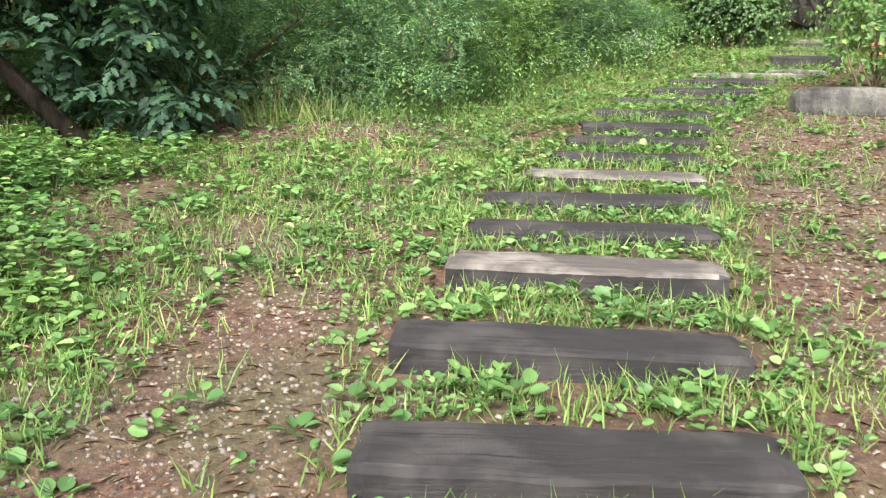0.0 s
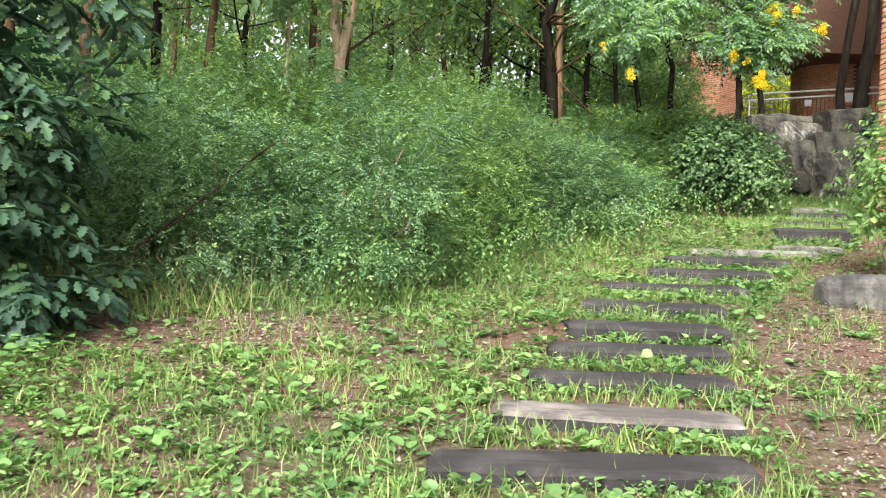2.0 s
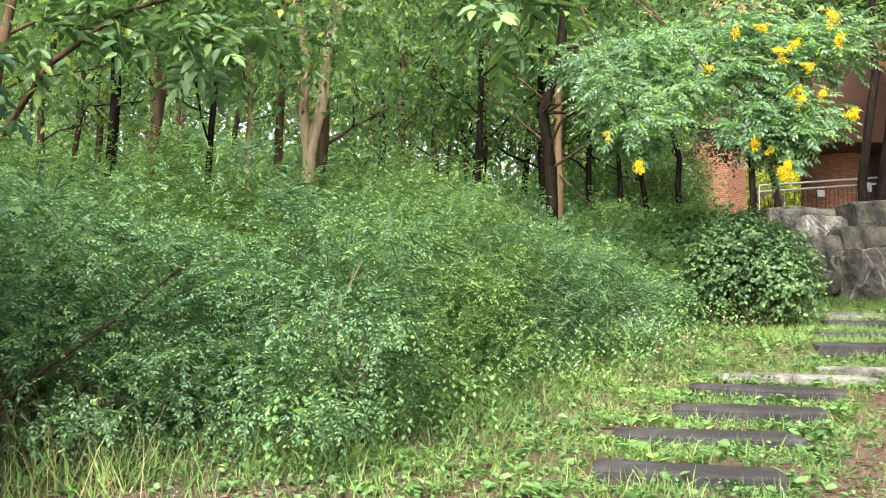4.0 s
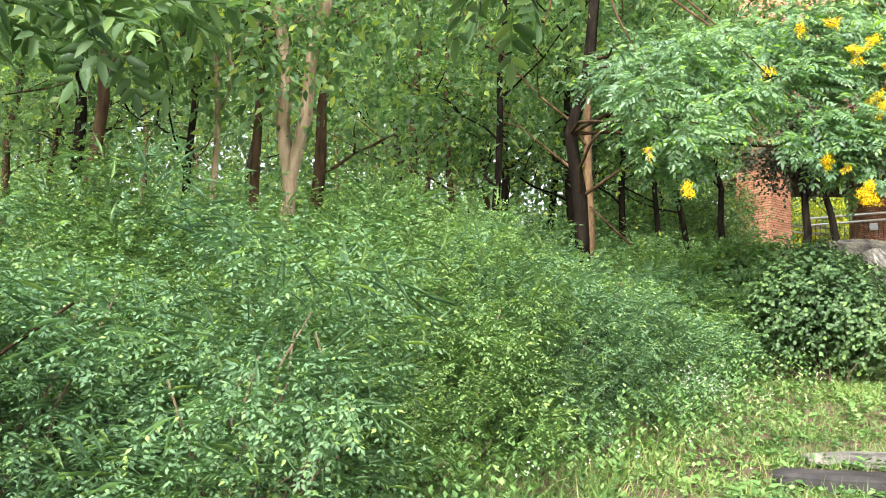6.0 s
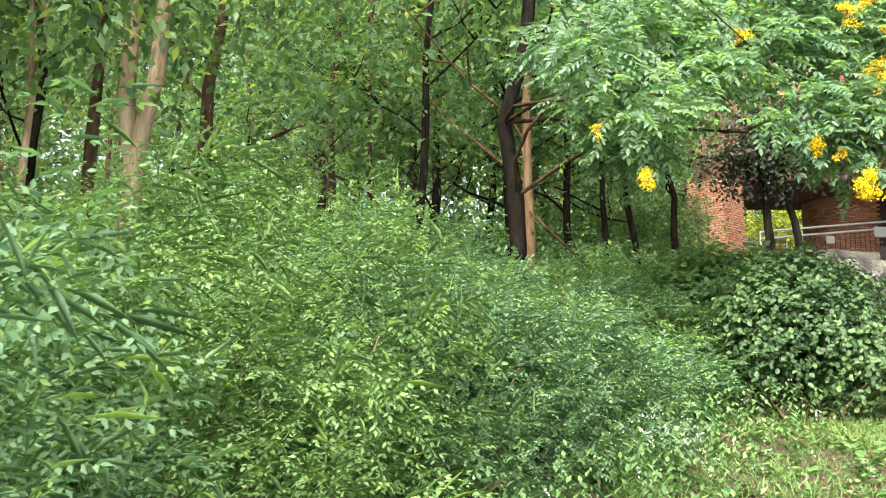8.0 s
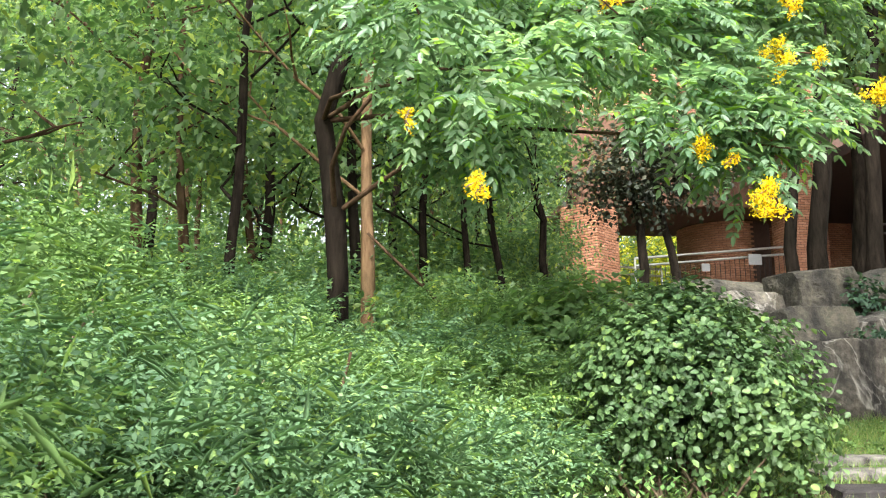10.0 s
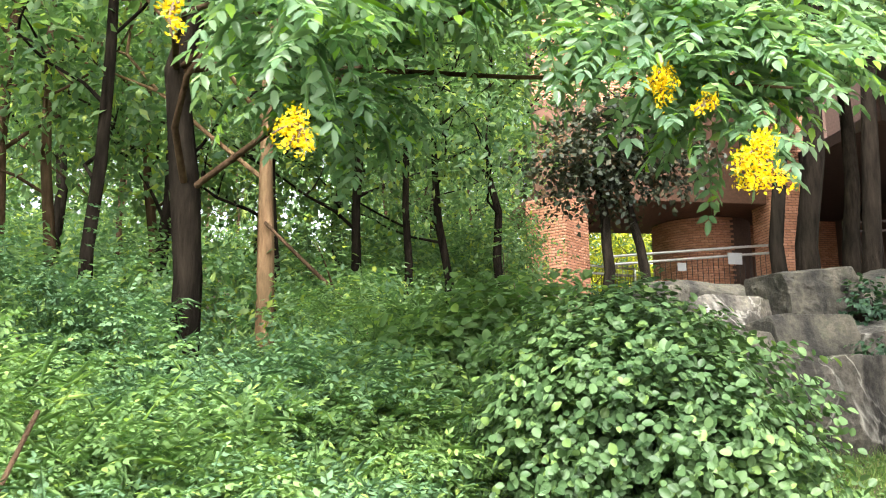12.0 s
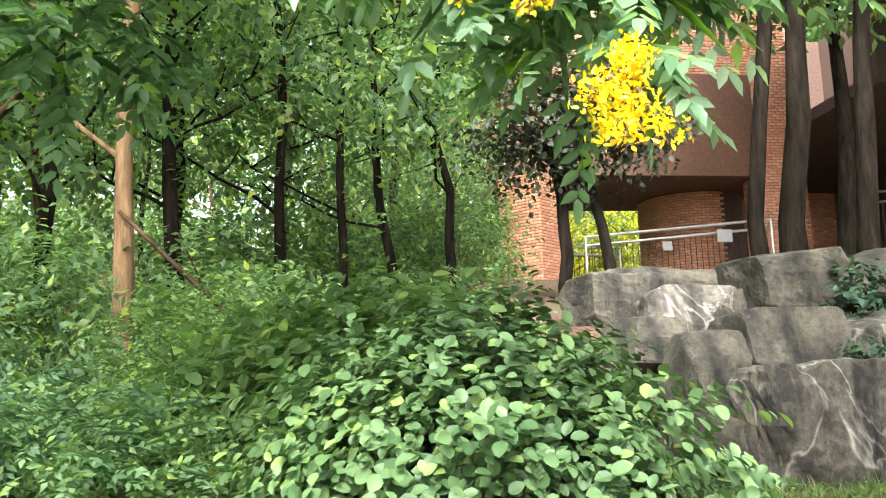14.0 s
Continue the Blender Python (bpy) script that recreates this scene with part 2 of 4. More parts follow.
def leaves(base, way, up, length, width, shape="rhomb"):
    """Leaves of one shape: their vertices and faces."""
    verts, faces = TEMPLATES[shape]
    tv = np.array(verts, dtype=float)
    way = unit(way)
    side = unit(np.cross(way, up))
    top = np.cross(side, way)
    n = len(base)
    length, width = np.broadcast_to(length, n), np.broadcast_to(width, n)
    v = (base[:, None] + way[:, None] * (tv[None, :, 0:1] * length[:, None, None]) + side[:, None] * (tv[None, :, 1:2] * width[:, None, None])
         + top[:, None] * (tv[None, :, 2:3] * length[:, None, None]))
    return v.reshape(-1, 3), [np.array(f)[None] + (np.arange(n) * len(tv))[:, None] for f in faces]


def mesh_from(name, chunks):
    """One mesh from several lots of vertices and faces."""
    vs, loops, totals, off = [], [], [], 0
    for v, fs in chunks:
        vs.append(v)
        for f in fs:
            loops.append((f + off).ravel())
            totals.append(np.full(len(f), f.shape[1]))
        off += len(v)
    v, loop, total = np.concatenate(vs), np.concatenate(loops), np.concatenate(totals)
    me = bpy.data.meshes.new(name)
    me.vertices.add(len(v))
    me.vertices.foreach_set("co", v.astype(np.float32).ravel())
    me.loops.add(len(loop))
    me.loops.foreach_set("vertex_index", loop.astype(np.int32))
    me.polygons.add(len(total))
    me.polygons.foreach_set("loop_start", (np.cumsum(total) - total).astype(np.int32))
    me.polygons.foreach_set("loop_total", total.astype(np.int32))
    me.update(calc_edges=True)
    return me


def piece(name, me, mat, parent=None, label="", smooth=False):
    me.materials.append(mat)
    if smooth:
        me.polygons.foreach_set("use_smooth", np.ones(len(me.polygons), dtype=bool))
    ob = new(name, me)
    ob.parent = parent
    if label:
        ob["label"] = label
    return ob


def part(name, bm, mat, parent=None, label="", smooth=False):
    me = bpy.data.meshes.new(name)
    bm.to_mesh(me)
    bm.free()
    return piece(name, me, mat, parent, label, smooth)


def root(name, x=0.0, y=0.0, z=0.0):
    ob = new(name)
    ob.location = (x, y, z)
    ob.empty_display_size = 0.2
    return ob


def tube(points, radii, seg=8, rough=0.0):
    """A tapered, uneven stem along points."""
    p, r = np.array(points, dtype=float), np.array(radii, dtype=float)
    d = unit(np.gradient(p, axis=0))
    ref = np.array((0.31, 0.17, 0.05)) if abs(d[0, 2]) > 0.7 else np.array((0, 0, 1.0))
    a = unit(np.cross(d, ref[None]))
    b = np.cross(d, a)
    ang = np.arange(seg) * 2 * np.pi / seg
    wob = 1 + rough * rng.normal(size=(len(p), seg))
    v = p[:, None] + (a[:, None] * np.cos(ang)[None, :, None] + b[:, None] * np.sin(ang)[None, :, None]) * (r[:, None] * wob)[..., None]
    i = np.arange(len(p) - 1)[:, None] * seg
    k = np.arange(seg)[None]
    k2 = (k + 1) % seg
    f = np.stack([i + k, i + k2, i + seg + k2, i + seg + k], -1).reshape(-1, 4)
    cap = np.arange(seg)[None] + (len(p) - 1) * seg
    return v.reshape(-1, 3), [f, cap]


def bent(a, b, n=7, sway=0.1):
    """Points of a stem from a to b that wanders a little."""
    a, b = np.array(a, dtype=float), np.array(b, dtype=float)
    t = np.linspace(0, 1, n)[:, None]
    off = np.cumsum(rng.normal(size=(n, 3)) * sway / n ** 0.5, axis=0)
    off -= t * off[-1]
    off -= off[0] * (1 - t)
    return a + (b - a) * t + off * np.array((1, 1, 0.3))


def compound(base, way, up, length, pairs, leaflet, width, shape="rhomb"):
    """Feathered leaves: a thin midrib with paired leaflets and one at the tip."""
    way = unit(way)
    side = unit(np.cross(way, up))
    top = np.cross(side, way)
    n = len(base)
    length = np.broadcast_to(length, n)[:, None]
    lots = [leaves(base, way, up, length[:, 0], 0.0035)]
    for k in range(pairs):
        u = 0.22 + 0.72 * k / max(pairs - 1, 1)
        droop = -top * (length * 0.25 * u * u)
        at = base + way * length * u + droop
        size = leaflet * (1 - 0.35 * abs(u - 0.5)) * (0.85 + 0.3 * rng.random((n, 1)))
        for s in (1, -1):
            d = side * s * 0.9 + way * (0.45 + 0.2 * rng.random((n, 1))) - top * (0.25 + 0.3 * rng.random((n, 1)))
            lots.append(leaves(at, d, top + 0.35 * rng.normal(size=(n, 3)), size[:, 0], size[:, 0] * width, shape))
    lots.append(leaves(base + way * length - top * length * 0.25, way - top * 0.4, top, leaflet, leaflet * width, shape))
    return lots


def in_lumps(lumps, n, shell=0.55):
    """Points in a union of ellipsoids (x, y, z, rx, ry, rz), denser towards the outside, and the ways outward."""
    lumps = np.array(lumps, dtype=float)
    w = lumps[:, 3] * lumps[:, 4] + lumps[:, 3] * lumps[:, 5]
    k = rng.choice(len(lumps), n, p=w / w.sum())
    d = unit(rng.normal(size=(n, 3)))
    r = shell + (1 - shell) * rng.random((n, 1)) ** 0.6
    r = r * (1 + 0.12 * rng.normal(size=(n, 1)))
    return lumps[k, :3] + d * r * lumps[k, 3:], d


def sprays(lumps, n, length, per, leaf, width, shape="rhomb", droop=0.3, shell=0.55, upright=0.4, face=0.55):
    """Leafy twigs in a union of lumps."""
    at, out = in_lumps(lumps, n, shell)
    way = unit(out + np.array((0, 0, upright)) + 0.5 * rng.normal(size=(n, 3)))
    lots = []
    for k in range(per):
        u = (k + 0.5) / per
        p = at + way * (length * u) - np.array((0, 0, 1.0)) * (droop * length * u * u)
        side = unit(np.cross(way, rng.normal(size=(n, 3))))
        d = side + 0.5 * way - np.array((0, 0, 0.25))
        up = np.array((0, 0, 1.0)) + face * out + 0.5 * rng.normal(size=(n, 3))
        s = leaf * (0.7 + 0.6 * rng.random(n))
        lots.append(leaves(p, d, up, s, s * width, shape))
    return lots


# ---- lie of the land ----
# front top edge of each timber, left and right end; its depth; whether its top is pale
STEPS = (
    ((-0.28, 2.95, -0.30), (0.95, 2.92, -0.31), 0.33, 0), ((-0.24, 3.75, -0.165), (1.02, 3.65, -0.18), 0.28, 0),
    ((-0.06, 4.53, -0.025), (1.14, 4.43, -0.035), 0.27, 1), ((0.04, 5.12, 0.05), (1.275, 5.08, 0.04), 0.26, 0),
    ((0.13, 5.76, 0.13), (1.41, 5.8, 0.125), 0.26, 0), ((0.40, 6.48, 0.22), (1.52, 6.36, 0.215), 0.25, 1),
    ((0.62, 7.0, 0.305), (1.70, 7.04, 0.30), 0.24, 0), ((0.78, 7.65, 0.40), (1.84, 7.65, 0.395), 0.24, 0),
    ((0.95, 8.08, 0.50), (2.0, 8.15, 0.49), 0.25, 0), ((1.14, 8.85, 0.60), (2.14, 8.71, 0.585), 0.25, 0),
    ((1.42, 9.7, 0.70), (2.6, 9.65, 0.70), 0.25, 0), ((1.96, 10.5, 0.82), (3.0, 10.3, 0.82), 0.25, 0),
    ((2.28, 11.35, 0.94), (3.37, 10.9, 0.93), 0.26, 0), ((4.03, 13.07, 1.30), (4.95, 13.14, 1.31), 0.27, 0),
    ((4.36, 13.79, 1.42), (5.22, 13.85, 1.42), 0.27, 0), ((4.83, 14.87, 1.585), (5.65, 14.86, 1.585), 0.27, 0),
)

STAIR_X = ((0.0, 0.75), (3.0, 0.95), (5.0, 1.28), (7.1, 1.72), (8.5, 2.12), (10.5, 3.15), (12.8, 4.75), (15.8, 5.85), (18.0, 6.6))


def stair_right(y):
    return np.interp(y, [a for a, _ in STAIR_X], [b for _, b in STAIR_X])


def land(x, y):
    """Height of the ground."""
    x, y = np.asarray(x, dtype=float), np.asarray(y, dtype=float)
    z = -0.2 + 0.155 * (y - 4.4)
    z = z + np.where(y > 17, 0.045 * (y - 17), 0)
    z = np.where(y < 0, -0.842 + 0.1 * y, z)
    z = np.where(y > 70, -0.16 + 0.155 * 65.6 + 0.045 * 53 + 0.02 * (y - 70), z)
    z = np.where(y < -40, -4.842, z)
    off = np.maximum(0, stair_right(y) - 2.2 - x)
    z = z + 0.05 * np.minimum(off, 12) * np.clip((y - 4) / 6, 0, 1)
    shelf = np.clip((x - 5.3) / 0.6, 0, 1) * np.clip((y - 18.9) / 1.2, 0, 1) * np.clip((40 - y) / 8, 0, 1)
    z = z + shelf * 0.85
    under = np.clip((x - 5.3) / 0.6, 0, 1) * np.clip((y - 24) / 2, 0, 1) * np.clip((60 - y) / 8, 0, 1)
    z = z - under * np.maximum(0, z - 4.6)
    for l, r, depth, _ in STEPS:  # level earth behind each step
        ax, ay, bx, by = l[0], l[1], r[0], r[1]
        ln = math.hypot(bx - ax, by - ay)
        dx, dy = (bx - ax) / ln, (by - ay) / ln
        u, v = (x - ax) * dx + (y - ay) * dy, -(x - ax) * dy + (y - ay) * dx
        past = np.clip(-u, 0, 0.6) + np.clip(u - ln, 0, 0.6)  # the bank runs out softly beyond the timber's ends
        m = np.clip((u + 0.6) / 0.6, 0, 1) * np.clip((ln + 0.6 - u) / 0.6, 0, 1) * np.clip((v - 0.06 + 0.9 * past) / (0.1 + 2.4 * past), 0, 1) * np.clip((1.3 - v) / 0.3, 0, 1)
        z = z * (1 - m) + m * ((l[2] + r[2]) / 2 - 0.008 + 0.03 * v)
    return z + 0.012 * np.sin(1.7 * x + 0.6 * y) * np.cos(1.3 * y - 0.4 * x) + 0.006 * np.sin(5.1 * x) * np.sin(4.3 * y + x)


def land_at(x, y):
    return float(land(x, y))


# ---- ground ----
def build_ground():
    gx = np.concatenate([[-600, -300, -150, -80, -50, -35], np.arange(-25, -6, 1.0), np.arange(-6, 9, 0.09), np.arange(9, 26, 1.0), [35, 50, 80, 150, 300, 600]])
    gy = np.concatenate([[-600, -300, -150, -80, -40, -20, -10], np.arange(-6, 0, 0.7), np.arange(0, 21, 0.09), np.arange(21, 60, 1.2), [65, 70, 80, 150, 300, 600]])
    X, Y = np.meshgrid(gx, gy)
    v = np.stack([X, Y, land(X, Y)], -1).reshape(-1, 3)
    nx = len(gx)
    i, j = np.meshgrid(np.arange(nx - 1), np.arange(len(gy) - 1))
    a = (j * nx + i).ravel()
    f = np.stack([a, a + 1, a + nx + 1, a + nx], -1)
    tagged(piece("ground", mesh_from("ground", [(v, [f])]), EARTH, smooth=True), "sloping earth ground with brown litter and moss", "ground", kind="structure")


build_ground()


# ---- timber steps ----
def timber(left, right, depth, height, mat, label, slant=5.0):
    l, r = Vector(left), Vector(right)
    mid, ln = (l + r) / 2, (r - l).length
    bm = bmesh.new()
    nx, prof = 26, ((0, -height), (0, -0.02), (0.018, 0), (depth * 0.5, 0.004), (depth - 0.02, 0), (depth, -0.02), (depth, -height))
    seed = random.random() * 50
    rows = []
    for i in range(nx + 1):
        u = i / nx
        end = 0.012 if i in (0, nx) else 0.0
        row = []
        for k, (d, h) in enumerate(prof):
            w = noise.noise((u * 5 + seed, k * 0.7, 0)) * 0.012 + noise.noise((u * 22 + seed, k, 3)) * 0.005
            row.append(bm.verts.new(((u - 0.5) * ln + (noise.noise((k, seed, 1)) * 0.02 if end else 0), d + w * (k < 3) - end * (k > 3) + end * (k < 2), h + w * 0.7 - end * (1 < k < 5))))
        rows.append(row)
    for a, b in zip(rows, rows[1:]):
        for k in range(len(prof) - 1):
            bm.faces.new((a[k], b[k], b[k + 1], a[k + 1]))
        bm.faces.new((a[-1], b[-1], b[0], a[0]))
    bm.faces.new(rows[0])
    bm.faces.new(rows[-1][::-1])
    bmesh.ops.recalc_face_normals(bm, faces=bm.faces)
    ob = part("timber_step", bm, WOOD_DARK)
    # faces that point up take the pale timber, the others stay dark
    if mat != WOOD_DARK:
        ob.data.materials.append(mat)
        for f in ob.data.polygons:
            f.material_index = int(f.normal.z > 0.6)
    d = r - l
    ob.matrix_world = Matrix.Translation(mid) @ Euler((radians(slant), -math.asin(d.z / ln), math.atan2(d.y, d.x))).to_matrix().to_4x4()
    return tagged(ob, label, "timber step", "timber steps up the slope")


DARKLY, PALE_TOPPED = "dark weathered timber sleeper step set in grass", "timber sleeper step with pale top, dark front and split grain"
for left, right, depth, pale_top in STEPS:
    timber(left, right, depth, 0.24, WOOD_PALE if pale_top else WOOD_DARK, PALE_TOPPED if pale_top else DARKLY)


def boulder(name, x, y, z, sx, sy, sz, turn, mat, label, seed, rough=0.11, square=3.6, group="", category="rock"):
    """A squared, chipped block of rock; z is its middle."""
    bm = bmesh.new()
    bmesh.ops.create_cube(bm, size=2)
    bmesh.ops.subdivide_edges(bm, edges=bm.edges, cuts=17 if rough > 0.07 else 9, use_grid_fill=True)
    dice = random.Random(seed)
    cuts = []
    for _ in range(13 if rough > 0.07 else 3):
        c = Vector((dice.gauss(0, 1), dice.gauss(0, 1), dice.gauss(0, 1))).normalized()
        cuts.append((c, (abs(c.x) + abs(c.y) + abs(c.z)) * dice.uniform(0.58, 0.86)))
    for v in bm.verts:
        p = v.co.copy()
        n = (abs(p.x) ** square + abs(p.y) ** square + abs(p.z) ** square) ** (1 / square)
        q = p / n
        for cut, reach in cuts:  # split faces
            over = q.dot(cut) - reach
            if over > 0:
                q -= cut * over
        w = Vector((q.x * sx, q.y * sy, q.z * sz)) * 1.4 + Vector((seed * 3.1, seed, -seed * 2))
        k = 1 + 0.5 * rough * (noise.noise(w) + 0.5 * noise.noise(w * 2.3) + 0.4 * noise.noise(w * 5.5) + 0.22 * noise.noise(w * 11))
        v.co = Vector((q.x * sx / 2, q.y * sy / 2, q.z * sz / 2)) * k
    ob = part(name, bm, mat)
    ob.matrix_world = pose(x, y, z, 0, 0, turn)
    return tagged(ob, label, category, group)


# flat stones of the upper path and the kerb beside the shrub
for i, (x, y, sx, sy) in enumerate(((3.3, 11.75, 1.3, 0.5), (5.35, 15.55, 0.8, 0.5), (5.75, 16.35, 0.85, 0.55), (4.05, 12.25, 0.7, 0.45))):
    boulder("flagstone", x, y, land_at(x, y) + 0.035, sx, sy, 0.1, 12 * i - 10, FLAG, "flat grey-brown stepping stone in grass", 11 + i, 0.06, 5, "stepping stones", "stone")
boulder("kerb_stone", 3.62, 9.62, land_at(3.6, 9.6) + 0.08, 1.0, 0.42, 0.34, -4, KERB, "low grey rounded kerb stone beside the path", 31, 0.06, 4, "kerb stones", "stone")
boulder("kerb_stone", 4.75, 9.7, land_at(4.7, 9.7) + 0.08, 1.15, 0.45, 0.36, 6, KERB, "low grey rounded kerb stone beside the path", 33, 0.07, 4, "kerb stones", "stone")

# ---- retaining wall of boulders ----
BOULDERS = (
    (7.27, 18.58, 2.30, 1.64, 0.98, 1.06, 4, 1), (8.70, 18.75, 2.3, 1.2, 1.0, 1.1, -5, 2),
    (7.13, 19.2, 3.0, 0.82, 0.92, 0.54, 2, 3), (8.12, 19.22, 2.98, 1.14, 0.92, 0.56, -2, 4), (9.18, 19.3, 3.02, 1.0, 0.9, 0.6, 5, 14),
    (7.65, 19.95, 3.58, 1.0, 0.92, 0.62, 3, 5), (8.85, 20.05, 3.6, 1.2, 0.9, 0.64, -8, 6),
    (6.78, 20.05, 3.33, 0.96, 0.92, 0.6, -4, 9), (6.25, 20.6, 3.5, 0.74, 0.8, 0.48, 5, 10), (6.80, 20.95, 3.62, 1.4, 0.8, 0.45, 4, 11),
    (6.40, 19.0, 2.77, 0.49, 0.72, 0.66, 6, 7), (6.20, 18.6, 2.3, 0.54, 0.72, 0.44, -6, 8), (6.20, 19.68, 3.0, 0.6, 0.8, 0.52, 8, 13), (5.55, 19.4, 2.6, 0.8, 0.8, 0.6, 12, 15),
)
for x, y, z, sx, sy, sz, turn, seed in BOULDERS:
    label = "large grey boulder with white veins in the retaining wall" if seed == 1 else "rough grey squared boulder stacked in the retaining wall"
    boulder("boulder", x, y, z, sx, sy, sz, turn, ROCK_VEINED if seed in (1, 4, 9) else ROCK, label, seed, 0.13 if seed != 3 else 0.08, 12.0, "boulders of the retaining wall")


# ---- brick building ----
def brick_mesh(length, height, depth):
    bm = bmesh.new()
    bmesh.ops.create_cube(bm, size=1)
    bmesh.ops.scale(bm, vec=(length, depth, height), verts=bm.verts)
    bmesh.ops.bevel(bm, geom=[e for e in bm.edges], offset=0.005, segments=1, affect="EDGES")
    me = bpy.data.meshes.new("brick")
    bm.to_mesh(me)
    bm.free()
    me.materials.append(BRICK)
    return me


BRICK_L, BRICK_H = 0.19, 0.057
COURSE, STRETCH = 0.067, 0.2
BRICK_MESH = brick_mesh(BRICK_L, BRICK_H, 0.05)


def box(name, x0, y0, z0, x1, y1, z1, mat, parent=None, label=""):
    bm = bmesh.new()
    bmesh.ops.create_cube(bm, size=1)
    bmesh.ops.scale(bm, vec=(x1 - x0, y1 - y0, z1 - z0), verts=bm.verts)
    bmesh.ops.translate(bm, vec=((x0 + x1) / 2, (y0 + y1) / 2, (z0 + z1) / 2), verts=bm.verts)
    bmesh.ops.bevel(bm, geom=list(bm.edges), offset=0.01, segments=1, affect="EDGES")
    return part(name, bm, mat, parent, label)


def brick_face(parent, m, width, height, singles):
    """Bricks in running bond over a face; m puts its lower left corner, x along it and -y outward. The first ones are single parts, the rest one mesh."""
    src = np.array([v.co[:] for v in BRICK_MESH.vertices])
    polys = [np.array(p.vertices[:]) for p in BRICK_MESH.polygons]
    rest, count = [], 0
    rows, cols = int(height / COURSE), int(width / STRETCH) + 1
    for j in range(rows):
        for i in range(cols):
            x0 = i * STRETCH - (STRETCH / 2 if j % 2 else 0)
            x1 = min(x0 + BRICK_L, width)
            x0 = max(x0, 0)
            if x1 - x0 < 0.04:
                continue
            t = m @ Matrix.Translation(((x0 + x1) / 2, 0.017 + random.uniform(-0.003, 0.003), (j + 0.5) * COURSE)) @ Matrix.Diagonal(((x1 - x0) / BRICK_L, 1, 1, 1))
            if count < singles:
                ob = new("brick", BRICK_MESH)
                ob.parent = parent
                ob.matrix_basis = t
                count += 1
            else:
                tm = np.array(t)
                rest.append((src @ tm[:3, :3].T + tm[:3, 3], [p[None] for p in polys]))
    if rest:
        tagged(piece("brickwork", mesh_from("brickwork", rest), BRICK, parent), kind="stuff")


def brick_block(name, label, x, y, z, turn, w, d, h, faces, singles=0):
    """An upright block of brickwork: its core and the bricks of the faces named (front, left, right)."""
    base = root(name, x, y, z)
    base.rotation_euler = (0, 0, radians(turn))
    box("core", -w / 2, -d / 2, 0, w / 2, d / 2, h, MORTAR, base, "recessed mortar")
    spots = {"front": (pose(-w / 2, -d / 2, 0), w), "left": (pose(-w / 2, d / 2, 0, 0, 0, -90), d), "right": (pose(w / 2, -d / 2, 0, 0, 0, 90), d)}
    for f in faces:
        m, width = spots[f]
        brick_face(base, m, width, h, singles)
    return tagged(base, label, "brick wall" if "wall" in name else "brick pillar")


def brick_drum(name, label, x, y, z, r, h, first, last):
    """A round tower of brickwork: its core and the bricks between two angles in degrees."""
    base = root(name, x, y, z)
    bm = bmesh.new()
    bmesh.ops.create_cone(bm, cap_ends=True, segments=48, radius1=r - 0.012, radius2=r - 0.012, depth=h)
    bmesh.ops.translate(bm, vec=(0, 0, h / 2), verts=bm.verts)
    part("core", bm, MORTAR, base, "recessed mortar")
    src = np.array([v.co[:] for v in BRICK_MESH.vertices])
    polys = [np.array(q.vertices[:]) for q in BRICK_MESH.polygons]
    step, rest, count = math.degrees(STRETCH / r), [], 0
    for j in range(int(h / COURSE)):
        for i in range(int((last - first) / step)):
            t = pose(0, 0, (j + 0.5) * COURSE, 0, 0, first + (i + 0.5 * (j % 2)) * step) @ Matrix.Translation((0, -r + 0.02 + random.uniform(-0.003, 0.003), 0))
            if count < 120:
                ob = new("brick", BRICK_MESH)
                ob.parent = base
                ob.matrix_basis = t
                count += 1
            else:
                tm = np.array(t)
                rest.append((src @ tm[:3, :3].T + tm[:3, 3], [q[None] for q in polys]))
    tagged(piece("brickwork", mesh_from("brickwork", rest), BRICK, base), kind="stuff")
    return tagged(base, label, "brick wall")


